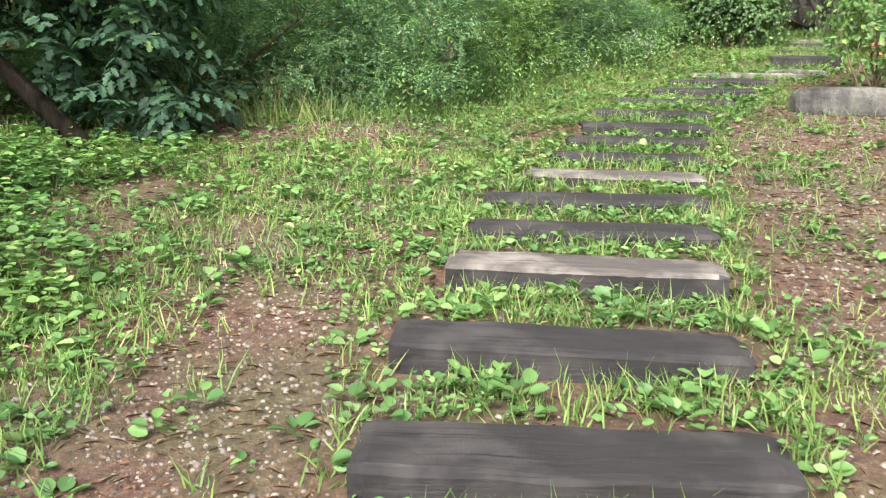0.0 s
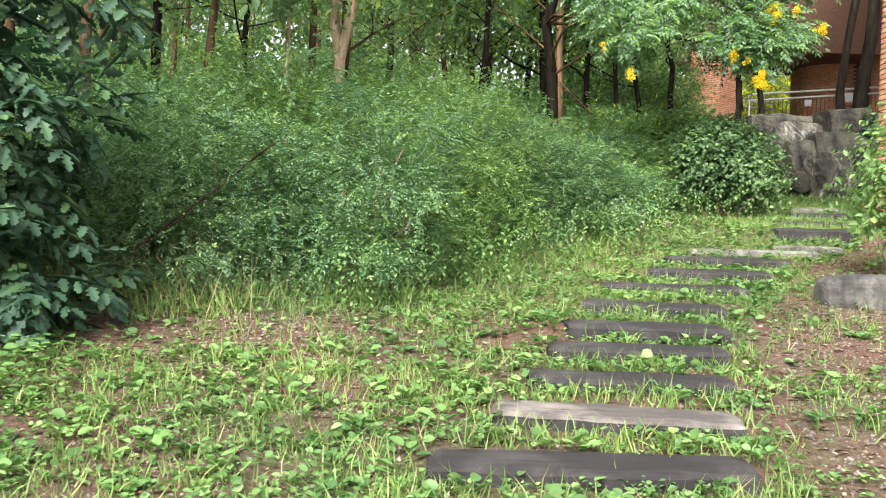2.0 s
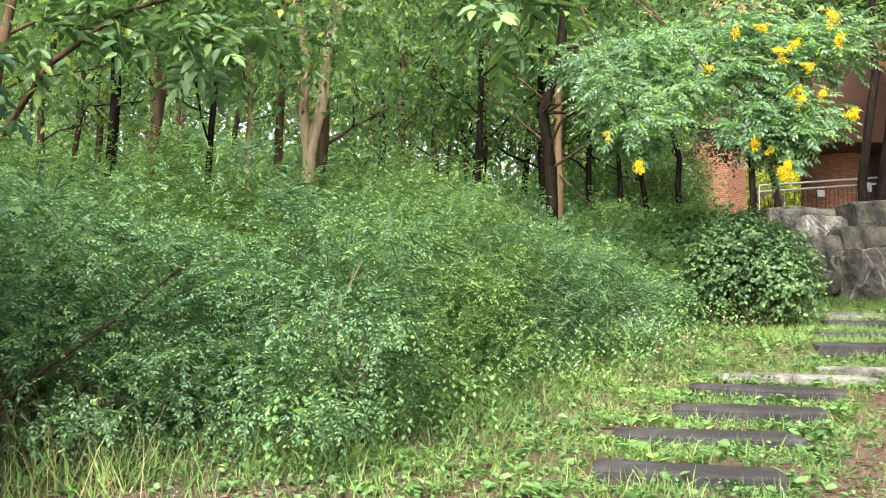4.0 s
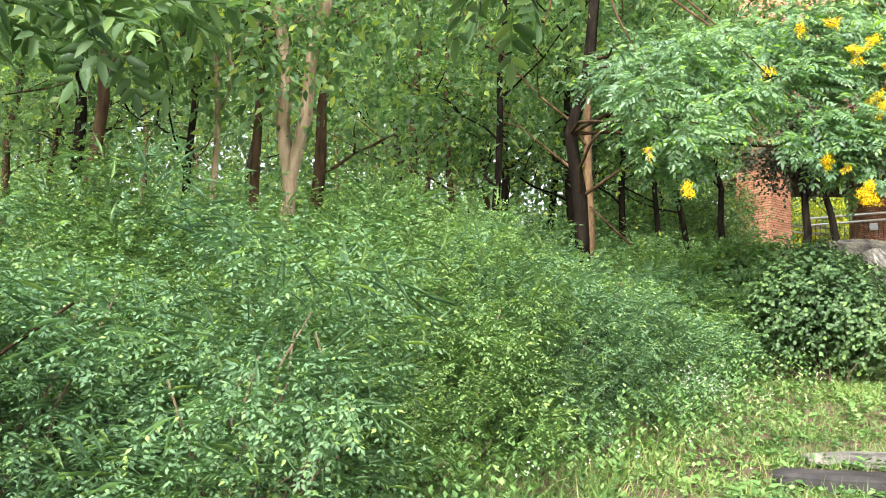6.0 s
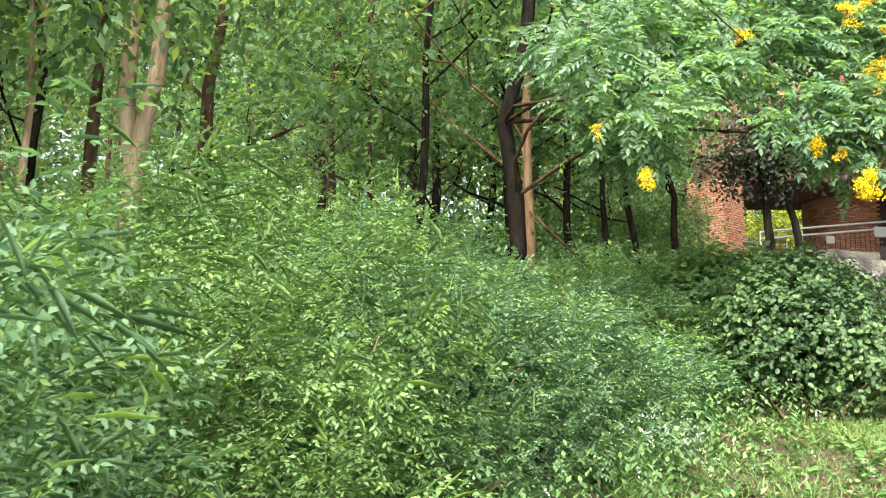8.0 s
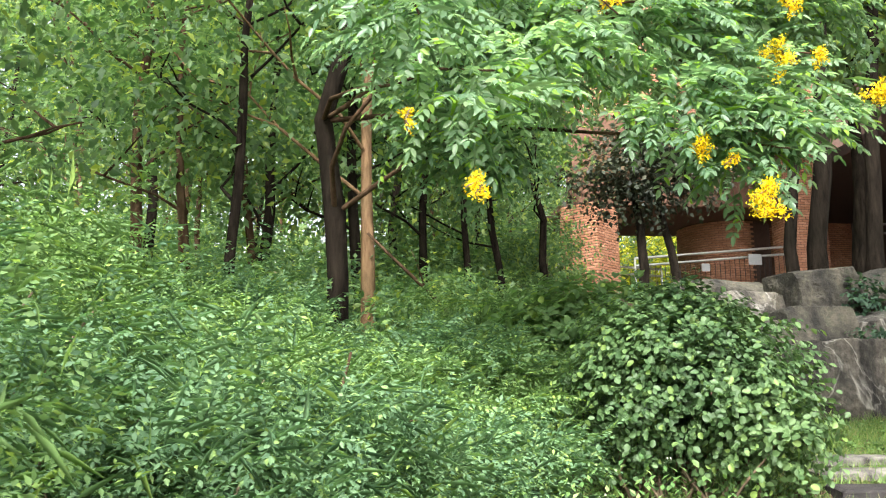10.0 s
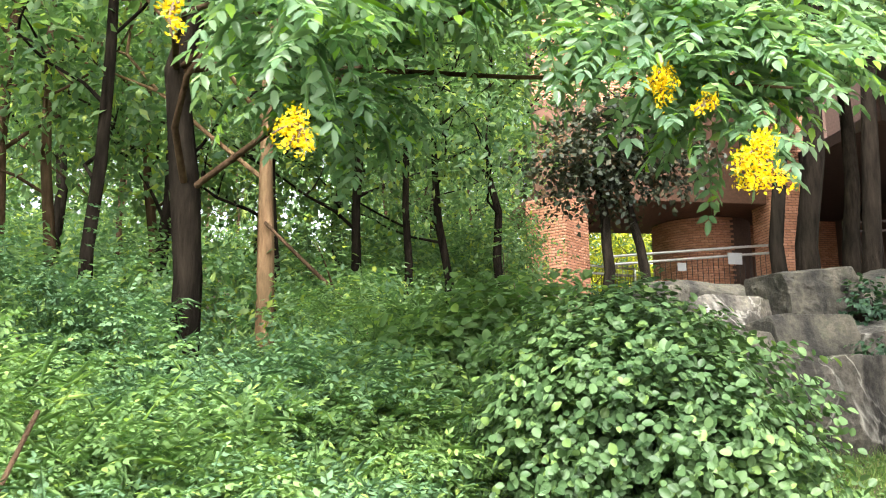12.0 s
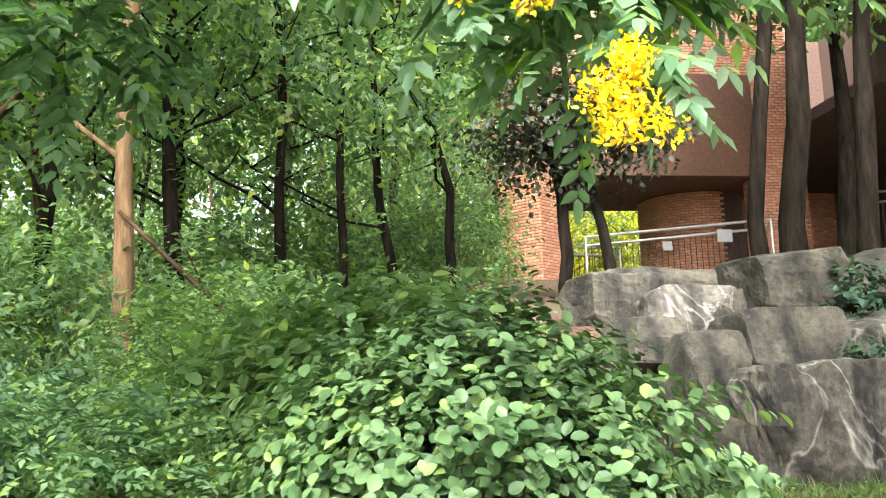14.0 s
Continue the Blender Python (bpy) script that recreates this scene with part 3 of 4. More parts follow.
def build_building():
    brick_block("brick_pillar", "square orange brick pillar of a raised building", 8.42, 31.6, 4.3, 42, 1.06, 1.06, 3.2, ("front", "left"), 140)
    brick_drum("curved_wall", "curved orange brick wall beside the ramp", 13.15, 34.1, 4.8, 1.3, 2.72, -100, 20)
    brick_block("brick_pillar", "tall narrow brick pillar behind dark trunks", 14.09, 31.71, 4.97, 0, 0.87, 0.87, 9.1, ("front", "left"), 100)
    brick_block("brick_pillar", "brick pier beside a dark railing", 16.26, 34.79, 4.97, 0, 0.7, 0.84, 9.1, ("front", "left"), 60)
    # right wing, close to the path
    brick_block("wall_right_wing", "sunlit orange brick wall of the near wing", 8.72, 14.05, 0.9, 0, 6.0, 0.5, 7.5, ("front", "left"), 140)
    # upper storey with its soffit
    up = root("upper_storey", 12.62, 32.83, 7.49)
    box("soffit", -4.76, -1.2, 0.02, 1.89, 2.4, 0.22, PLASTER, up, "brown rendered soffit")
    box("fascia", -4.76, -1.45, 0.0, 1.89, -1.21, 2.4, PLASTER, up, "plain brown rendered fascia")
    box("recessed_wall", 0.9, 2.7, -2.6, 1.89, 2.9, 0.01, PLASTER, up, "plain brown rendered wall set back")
    box("facade", -4.76, -1.4, 2.41, 1.89, -0.9, 9.1, MORTAR, up)
    brick_face(up, pose(-4.76, -1.4, 2.41), 6.65, 6.4, 0)
    # dark slab and screen added where there is only deep shade
    box("shade_slab", 1.96, -4.48, 1.05, 9.1, 6.3, 1.33, DARK_STEEL, up, "dark slab added for the deep shade beside the building")
    box("shade_screen", 1.96, -4.76, 1.05, 9.1, -4.48, 9.1, DARK_STEEL, up, "dark screen added for the deep shade beside the building")
    tagged(up, "brick upper storey over a dark open passage", "building")
    back = root("back_wall", 14.86, 37.73, 4.27)
    box("core", -0.84, -0.21, 0, 7.7, 0.21, 9.1, MORTAR, back)
    brick_face(back, pose(-0.84, -0.21, 0), 8.54, 4.5, 0)
    # flat panel on the bricks puts the doorway's darkness into its colour
    box("doorway_panel", 0.28, -0.28, 0.56, 1.82, -0.238, 3.08, PLASTER, back, "flat brown panel put where the doorway is dark")
    tagged(back, "shaded brick back wall of the passage", "brick wall")
    side = root("side_wall", 19.34, 34.23, 4.27)
    box("core", 0, -3.5, 0, 0.42, 3.5, 9.1, MORTAR, side)
    tagged(side, "shaded side wall of the passage", "brick wall")
    floor = box("terrace_floor", 8.42, 31.85, 3.43, 20.3, 38.4, 4.86, FLAG)
    tagged(floor, "stone terrace under the building", "terrace", kind="structure")


build_building()


def cylinder_between(a, b, r, seg=8):
    return tube([a, tuple((np.array(a) + np.array(b)) / 2), b], [r, r, r], seg)


def handrail(pts, drop, label, balusters, mat, spacing=0.13, name="handrail"):
    base = root(name, *pts[0])
    o = np.array(pts[0])
    p = [tuple(np.array(q) - o) for q in pts]
    for a, b in zip(p, p[1:]):
        for d in (0, drop):
            piece("rail", mesh_from("rail", [cylinder_between((a[0], a[1], a[2] - d), (b[0], b[1], b[2] - d), 0.032)]), mat, base, smooth=True)
        ln = float(np.linalg.norm(np.array(b) - np.array(a)))
        if balusters:
            for k in range(1, int(ln / spacing)):
                q = np.array(a) + (np.array(b) - np.array(a)) * k * spacing / ln
                piece("baluster", mesh_from("baluster", [cylinder_between(tuple(q - (0, 0, drop)), tuple(q - (0, 0, balusters)), 0.009, 5)]), DARK_STEEL, base)
        for q in (a, b):
            piece("post", mesh_from("post", [cylinder_between(tuple(np.array(q) + (0, 0, 0.02)), tuple(np.array(q) - (0, 0, 1.35)), 0.028)]), mat, base, smooth=True)
    return tagged(base, label, "handrail")


handrail([(9.47, 31.29, 6.09), (13.67, 31.08, 6.43)], 0.19, "pale steel double handrail rising along a ramp", 1.15, STEEL)
handrail([(9.26, 33.67, 6.34), (11.08, 33.67, 6.23)], 0.19, "pale steel handrail at the back of the terrace", 1.15, STEEL)
handrail([(14.65, 29.89, 6.72), (19.9, 29.61, 7.0)], 0.22, "dark steel railing in deep shade", 1.25, DARK_STEEL, name="railing")
for x, z, w, h in ((12.55, 6.06, 0.36, 0.28), (11.22, 5.84, 0.22, 0.2)):
    s = root("notice", x, 31.04, z)
    box("panel", -w / 2, -0.01, -h / 2, w / 2, 0.01, h / 2, SIGN, s)
    tagged(s, "small pale notice panel fixed on the handrail", "notice", "notices on the handrail")


# ---- trees ----
def tree(name, x, y, height, r, lean, bark, label, limbs=5, crown=None, crown_mat=None, seg=9, sink=0.15, low=0.45, extra=()):
    """A trunk with limbs; crown: a function of the limb tips that gives leaf chunks."""
    z = land_at(x, y)
    base = root(name, x, y, z)
    top = (lean[0], lean[1], height)
    pts = bent((0, 0, -sink), top, 10, 0.15 * height / 6)
    u = np.linspace(0, 1, 10)
    rad = r * (1 - 0.72 * u) * (1 + 0.3 * np.exp(-u * 14))
    piece("trunk", mesh_from("trunk", [tube(pts, rad, seg, 0.09)]), bark, base, smooth=True)
    tips = [pts[-1]]
    for k in range(limbs):
        f = low + (0.95 - low) * (k + 0.5 * rng.random()) / limbs
        i = min(int(f * 9), 8)
        start = pts[i] + (pts[i + 1] - pts[i]) * (f * 9 - i)
        a = rng.random() * 2 * np.pi
        ln = height * (0.2 + 0.17 * rng.random()) * (1.15 - 0.5 * f)
        end = start + np.array((math.cos(a) * ln, math.sin(a) * ln, ln * (0.35 + 0.5 * rng.random())))
        lp = bent(start, end, 6, 0.12 * ln)
        lots = [tube(lp, np.linspace(r * (1 - 0.72 * f) * 0.36, 0.008, 6), 6, 0.05)]
        tips += [lp[3], lp[4], end]
        for q in (lp[2], lp[3], lp[4]):
            e2 = q + np.array((rng.normal() * 0.5, rng.normal() * 0.5, 0.25 + 0.3 * rng.random())) * ln * 0.5
            lots.append(tube(bent(q, e2, 4, 0.05), np.linspace(0.018, 0.005, 4), 5))
            tips.append(e2)
        piece("limb", mesh_from("limb", lots), bark, base, smooth=True)
    if crown:
        tips = np.concatenate([np.array(tips), np.array(extra) - (x, y, z)]) if extra else np.array(tips)
        piece("crown", mesh_from("crown", crown(np.array(tips))), crown_mat, base)
    return tagged(base, label, "tree")


def leafy(n, spread=0.9, leaf=0.1, width=0.5, per=6, length=0.45):
    def crown(tips):
        lumps = [(*t, spread * (0.6 + 0.7 * rng.random()), spread * (0.6 + 0.7 * rng.random()), spread * (0.35 + 0.4 * rng.random())) for t in tips]
        return sprays(lumps, n, length, per, leaf, width, "rhomb", 0.4, 0.2, 0.1)
    return crown


def feathered(n, spread=0.6, length=0.36, pairs=5, leaflet=0.095, width=0.42, shape="rhomb"):
    def crown(tips):
        lumps = [(*t, spread, spread, spread * 0.6) for t in tips]
        at, out = in_lumps(lumps, n, 0.1)
        way = unit(out * np.array((1, 1, 0.3)) + 0.5 * rng.normal(size=(n, 3)) + np.array((0, 0, -0.1)))
        up = np.array((0, 0, 1.0)) + 0.25 * rng.normal(size=(n, 3))
        return compound(at, way, up, length * (0.7 + 0.6 * rng.random(n)), pairs, leaflet, width, shape)
    return crown


def build_named_trees():
    wood = leafy(800, 0.85, 0.1)
    # leaning dark tree close to the path's foot
    tree("leaning_tree", -2.5, 7.1, 2.7, 0.072, (-3.1, 0.3), BARK_DARK, "dark leaning tree with hanging feathered leaves", 6, feathered(2300, 0.46, 0.3, 4, 0.125, 0.62, "lobed"), LEAF_NEAR, low=0.4,
         extra=[(-3.7, 7.5, 1.7), (-2.5, 7.7, 0.65), (-2.4, 7.6, 1.2), (-2.4, 7.7, 0.7), (-2.3, 7.7, 1.7), (-2.6, 7.5, 1.9), (-3.2, 7.5, 1.7), (-3.8, 7.4, 2.1), (-2.9, 7.6, 2.4), (-2.3, 7.8, 2.5), (-2.7, 7.6, 1.5), (-3.0, 7.6, 1.1)])
    # pale pair and its neighbours
    t = root("twin_tree", -1.3, 13.9, land_at(-1.3, 13.9))
    h0 = 1.8
    for nm, end, r in (("trunk", (-0.5, 0.2, 6.5), 0.06), ("trunk", (0.95, -0.1, 6.5), 0.056)):
        p = np.concatenate([bent((0, 0, -0.15), (0.02, 0, h0), 4, 0.03)[:-1], bent((0.02, 0, h0), end, 9, 0.25)])
        piece(nm, mesh_from(nm, [tube(p, np.linspace(r * 1.15, 0.05, len(p)), 10, 0.06)]), BARK_PALE, t, smooth=True)
    tips = np.array([(-0.45, 0.2, 5.6), (0.75, -0.1, 5.6), (-1.0, 0.3, 5.0), (1.4, 0.2, 4.9), (0.2, 0.4, 6.3)])
    piece("crown", mesh_from("crown", wood(tips)), LEAF_WOOD, t)
    tagged(t, "forked tree with two pale flaking trunks", "tree")
    tree("slender_tree", -1.73, 14.0, 6.5, 0.06, (0.05, 0.3), BARK_BROWN, "slender brown-barked tree in the thicket", 4, wood, LEAF_WOOD)
    tree("slender_tree", -1.66, 13.4, 5.2, 0.035, (-0.35, 0.2), BARK_PALE, "thin pale forking tree in the thicket", 3, wood, LEAF_WOOD)
    tree("slender_tree", -2.65, 12.5, 5.5, 0.065, (0.05, 0.2), BARK_BROWN, "grey-brown tree among the bushes", 5, wood, LEAF_WOOD)
    t = tree("slender_tree", -3.1, 10.6, 5.5, 0.07, (-0.1, 0.2), BARK_BROWN, "reddish brown tree beside the thicket with a long drooping bough", 5, wood, LEAF_WOOD)
    o = np.array(t.location)
    bough = [np.array(q) - o for q in ((-3.08, 10.65, 2.75), (-2.7, 10.5, 3.25), (-2.1, 10.35, 3.62), (-1.4, 10.15, 3.75), (-0.6, 10.0, 3.85), (0.2, 9.9, 3.75), (0.7, 9.8, 3.5))]
    piece("bough", mesh_from("bough", [tube(bough, np.linspace(0.026, 0.006, 7), 7, 0.05)]), BARK_BROWN, t, smooth=True)
    tips = np.array(((-2.7, 10.35, 3.45), (-2.2, 10.3, 3.5), (-1.9, 10.3, 3.62), (-1.6, 10.1, 3.4), (-1.2, 10.1, 3.42), (-1.45, 10.0, 3.25), (0.55, 9.8, 3.5), (0.75, 9.8, 3.42))) - o
    piece("hanging_leaves", mesh_from("hanging_leaves", feathered(75, 0.22, 0.32, 4, 0.15, 0.42, "leaflet")(tips)), LEAF_OVAL, t, "large drooping feathered leaves")
    tree("slender_tree", -4.4, 11.5, 6.0, 0.07, (0.2, 0.2), BARK_BROWN, "brown tree deep in the thicket", 5, wood, LEAF_WOOD)
    for x, y, h, r, lx, bark in ((2.1, 19.4, 7.5, 0.12, 0.0, BARK_CRACKED), (0.85, 22.0, 6.5, 0.12, 0.2, BARK_DARK), (2.3, 22.0, 7.0, 0.13, -0.3, BARK_DARK), (3.1, 23.0, 7.0, 0.11, 0.1, BARK_DARK),
                                 (3.95, 23.6, 7.0, 0.09, 0.0, BARK_DARK), (4.75, 24.0, 6.5, 0.10, -0.4, BARK_DARK), (5.4, 24.6, 6.5, 0.10, 0.2, BARK_DARK), (0.7, 19.0, 7.0, 0.10, 0.1, BARK_DARK),
                                 (-1.5, 17.0, 7.0, 0.13, 0.2, BARK_BROWN), (-0.74, 21.0, 7.5, 0.12, 0.1, BARK_BROWN), (0.0, 20.3, 7.0, 0.09, 0.0, BARK_BROWN), (1.8, 24.0, 7.0, 0.11, 0.3, BARK_DARK), (0.65, 22.9, 7.0, 0.1, -0.2, BARK_BROWN)):
        tree("woodland_tree", x, y, h, r * 0.75, (lx, 0.3), bark, "dark-trunked woodland tree on the slope" if bark == BARK_DARK else "tan tree with deeply cracked bark" if bark == BARK_CRACKED else "brown cracked-bark woodland tree on the slope", 7, leafy(620, 0.95, 0.13), LEAF_WOOD, low=0.28)
    # dark-leaved maple by the pillar and the dark trunks before the building
    for x, lx in ((6.4, -0.15), (7.0, -0.5)):
        tree("maple", x, 22.3, 3.0, 0.085, (lx, 0.1), BARK_DARK, "dark purple-leaved maple beside the brick pillar", 4, (lambda tips: leafy(1000, 0.5, 0.085, 0.7, 6, 0.35)(tips[-9:])) if lx > -0.3 else None, LEAF_DARK, low=0.55,
             extra=[(5.9, 22.2, 5.6), (6.2, 22.0, 5.95), (6.6, 22.3, 5.5), (7.0, 22.1, 5.85), (7.4, 22.3, 5.65), (6.4, 22.3, 6.3), (7.1, 22.4, 6.3), (6.1, 22.1, 5.4), (6.7, 22.0, 6.1)])
    # crown tips out of view and the last two trees are added for shade
    for x, y, r, lx in ((8.12, 21.1, 0.09, 0.6), (8.5, 21.2, 0.14, 0.9), (9.5, 21.6, 0.12, 1.2), (11.5, 25.0, 0.13, 0.4), (13.6, 25.5, 0.14, 0.3)):
        tree("dark_tree", x, y, 9.5, r, (lx, 0.2), BARK_DARK, "dark wet-looking trunk above the boulders, crown filled out for shade", 7, leafy(1300, 1.0, 0.13) if y < 25 else leafy(4200, 1.3, 0.21), LEAF_WOOD, low=0.5,
             extra=[(8.2 + 1.0 * k, y - 0.6 + 0.9 * (k % 3), 8.7 + 0.8 * (k % 3)) for k in range(9)] + [(6.8 + 1.0 * k, y - 4.0 + 1.2 * (k % 4), 12.3 + 0.9 * (k % 3)) for k in range(9)] if y >= 25 else [(6.4 + 0.8 * k, 17.4 + 0.3 * (k % 2), 6.9 + 0.2 * (k % 3)) for k in range(4)] + [(6.2 + 0.9 * k, 18.9, 6.7) for k in range(4)] if lx == 0.9 else ())


build_named_trees()


def flower_head(bx, by, bz, size, n):
    """A loose upright spray of yellow blossoms."""
    base = root("flower_cluster", bx, by, bz)
    lots, stems = [], []
    for k in range(7):
        end = np.array((rng.normal() * 0.36, rng.normal() * 0.36, -1.1 + 1.6 * rng.random())) * size
        stems.append(tube(bent((0, 0, 0), end, 4, 0.02), (0.006, 0.005, 0.004, 0.003), 5))
        m = 2 * n // 7
        at = end * rng.random((m, 1)) ** 0.6 + rng.normal(size=(m, 3)) * size * 0.13
        lots.append(leaves(at, rng.normal(size=(m, 3)), rng.normal(size=(m, 3)), 0.013 + 0.011 * rng.random(m), 0.01, "leaflet"))
    piece("stalk", mesh_from("stalk", stems), TWIG, base)
    piece("blossom", mesh_from("blossom", lots), PETAL, base)
    return tagged(base, "spray of bright yellow blossoms among leaves", "flowers", "yellow flower clusters")


def golden_rain():
    x, y = 1.7, 16.9
    z = land_at(x, y)
    base = root("golden_rain_tree", x, y, z)
    trunk = np.concatenate([bent((0, 0, -0.2), (0.02, 0, 1.9), 5, 0.05)[:-1], bent((0.02, 0, 1.9), (-0.1, 0.2, 7.0), 7, 0.3)])
    piece("trunk", mesh_from("trunk", [tube(trunk, np.linspace(0.115, 0.045, len(trunk)), 12, 0.1)]), BARK_DARK, base, smooth=True)
    ends = [(0.4, -3.0, 2.3), (0.8, -3.0, 2.0), (1.6, -2.7, 2.5), (2.3, -2.6, 2.1), (2.65, -2.6, 1.75), (2.2, -2.4, 2.8), (2.7, -2.3, 2.9), (1.2, -1.8, 3.2), (0.2, -2.2, 3.0), (2.9, -2.5, 2.4), (-0.6, -1.6, 3.2), (3.2, -1.8, 3.2)]
    lots = []
    for e in ends:
        s = trunk[4 + int(rng.integers(5))]
        e = np.array(e)
        p = bent(s, e, 7, 0.2)
        p[1:-1, 2] += 0.1
        lots.append(tube(p, np.linspace(0.024, 0.006, 7), 7, 0.05))
        piece("limb", mesh_from("limb", lots[-1:]), BARK_BROWN, base, smooth=True)
    lumps = [(2.25, -2.55, 2.15, 0.62, 0.4, 0.42), (2.5, -2.5, 1.75, 0.3, 0.3, 0.22), (2.75, -2.4, 2.35, 0.4, 0.35, 0.35), (1.9, -2.4, 2.75, 0.7, 0.5, 0.35), (2.6, -2.2, 2.9, 0.6, 0.4, 0.4),
             (0.75, -2.9, 2.0, 0.42, 0.35, 0.28), (0.35, -3.0, 2.4, 0.4, 0.35, 0.3), (1.2, -2.6, 2.4, 0.5, 0.4, 0.3), (0.9, -2.2, 3.0, 0.8, 0.6, 0.4), (1.6, -1.6, 3.3, 0.9, 0.6, 0.4), (3.3, -1.8, 3.3, 0.8, 0.6, 0.5), (2.6, -2.6, 1.95, 0.35, 0.3, 0.2), (3.0, -2.5, 2.15, 0.3, 0.3, 0.25), (2.9, -2.3, 3.2, 0.7, 0.4, 0.45), (2.1, -2.3, 3.3, 0.6, 0.4, 0.4), (2.1, -2.6, 1.95, 0.35, 0.3, 0.2), (0.9, -1.6, 2.1, 0.6, 0.4, 0.3), 
             (0.7, -1.8, 2.45, 0.5, 0.4, 0.3), (1.3, -2.0, 2.6, 0.5, 0.4, 0.3), (0.5, -0.8, 3.3, 0.7, 0.5, 0.4)]
    n = 2150
    lumps = [(c[0], c[1] + 0.22, c[2], c[3] * 0.8, c[4] * 0.8, c[5] * 0.85) for c in lumps]
    at, out = in_lumps(lumps, n, 0.1)
    way = unit(out * np.array((1, 1, 0.2)) + np.array((0.1, -0.45, -0.25)) + 0.45 * rng.normal(size=(n, 3)))
    up = np.array((0, 0, 1.0)) + np.array((0, -0.35, 0)) + 0.25 * rng.normal(size=(n, 3))
    piece("crown", mesh_from("crown", compound(at, way, up, 0.2 + 0.14 * rng.random(n), 5, 0.074, 0.5, "leaflet")), LEAF_RAIN, base)
    tagged(base, "golden rain tree with feathered leaves and yellow blossoms", "tree")
    for fx, fy, fz, s, k in ((3.79, 14.3, 3.62, 0.12, 260), (3.98, 14.3, 3.53, 0.08, 80), (4.13, 14.2, 3.31, 0.15, 480), (2.43, 14.0, 3.27, 0.11, 230), (2.03, 13.85, 3.56, 0.08, 80), (4.33, 14.25, 4.18, 0.15, 380), (4.93, 14.25, 3.95, 0.14, 300),
                             (4.6, 14.3, 4.2, 0.1, 160), (4.1, 14.25, 4.66, 0.13, 240), (4.3, 14.3, 4.8, 0.12, 200), (4.44, 14.3, 4.52, 0.1, 160), (4.73, 14.3, 5.15, 0.15, 240), (4.8, 14.3, 4.88, 0.12, 200), (3.27, 14.3, 4.5, 0.1, 120), (3.6, 14.3, 4.92, 0.1, 140), (3.9, 14.3, 4.98, 0.11, 160)):
        flower_head(fx, fy, fz, s, k)


golden_rain()


# ---- woodland behind ----
def woodland():
    kinds = []
    for k in range(5):
        bark = (BARK_BROWN, BARK_DARK, BARK_BROWN, BARK_BROWN, BARK_DARK)[k]
        kinds.append(tree("woodland_tree", -14.0 - 3 * k, 24.0 + 2 * k, 7.5 + k * 0.5, 0.06 + 0.011 * k, (0.3 - 0.15 * k, 0.2), bark, "tall leafy tree of the woodland on the slope", 7, leafy(600, 1.15, 0.13), LEAF_WOOD, 7, low=0.25))
        kinds[-1]["group"] = "woodland trees"
    made = []
    tries = 0
    while len(made) < 50 and tries < 4000:
        tries += 1
        x, y = random.uniform(-24, 15), random.uniform(17.5, 52)
        if x > 4.5 and y < 34 or x > -2.5 and y < 25:
            continue
        if any((x - a) ** 2 + (y - b) ** 2 < 2.6 for a, b in made):
            continue
        made.append((x, y))
        ob = copy_thing(kinds[len(made) % 5], pose(x, y, land_at(x, y), random.uniform(-3, 3), random.uniform(-3, 3), random.uniform(0, 360)) @ Matrix.Scale(random.uniform(0.75, 1.15), 4))
    for x, y in ((-5.5, 13.5), (-6.5, 10.5), (-7.5, 15.0), (-4.2, 16.0), (-6.0, 17.5), (-5.0, 6.5), (-8.5, 8.0), (-3.0, 16.2), (-8.0, 12.0), (-9.5, 16.0), (9.0, 34.0), (6.5, 32.0), (7.8, 37.0), (5.2, 29.0), (5.6, 35.0), (4.4, 31.0)):
        copy_thing(kinds[int(abs(x * 7)) % 5], pose(x, y, land_at(x, y), 0, 0, random.uniform(0, 360)) @ Matrix.Scale(random.uniform(0.7, 0.95), 4))
    # undergrowth between the trunks
    low = [bush("undergrowth_bush", -11.0 - 2 * k, 20.0, [(0, 0, 0.7, 1.1, 1.0, 0.6), (0.5, 0.2, 1.1, 0.7, 0.7, 0.5), (-0.6, 0, 0.9, 0.7, 0.7, 0.5)], 400, LEAF_WOOD, "leafy woodland undergrowth bush", 0.1, 0.5, 6, 0.45, "rhomb", 5, 0.3, group="undergrowth bushes") for k in range(3)]
    for k in range(66):
        x, y = random.uniform(-20, 7), random.uniform(18.5, 44)
        if x > 4.6 and y < 35:
            x -= 9
        copy_thing(low[k % 3], pose(x, y, land_at(x, y) - 0.05, 0, 0, random.uniform(0, 360)) @ Matrix.Scale(random.uniform(0.7, 1.5), 4))
    for x, y, s in ((5.3, 24.2, 0.8), (5.9, 26.0, 0.9), (4.6, 26.5, 1.1), (5.4, 28.5, 1.2), (6.3, 30.0, 1.3), (3.6, 25.0, 1.0), (5.0, 31.5, 1.5), (2.6, 24.5, 1.0), (7.2, 33.0, 1.4), (4.9, 22.0, 0.6), (0.9, 18.7, 0.8), (1.6, 20.6, 0.9), (3.3, 20.6, 0.8), (-0.2, 18.2, 0.9), (2.7, 21.8, 0.9), (0.4, 20.4, 1.0), (-1.6, 19.0, 1.0), (4.1, 21.0, 0.6)):
        copy_thing(low[int(x * 10) % 3], pose(x, y, land_at(x, y) - 0.05, 0, 0, x * 70) @ Matrix.Scale(s, 4))
    # far woods that close the view
    n = 16000
    a = rng.random(n) * 1.9 + 0.75
    d = 52 + 10 * rng.random(n)
    x, y = 2 + d * np.cos(a), 6 + d * np.sin(a)
    h = rng.random(n) ** 0.8 * 17
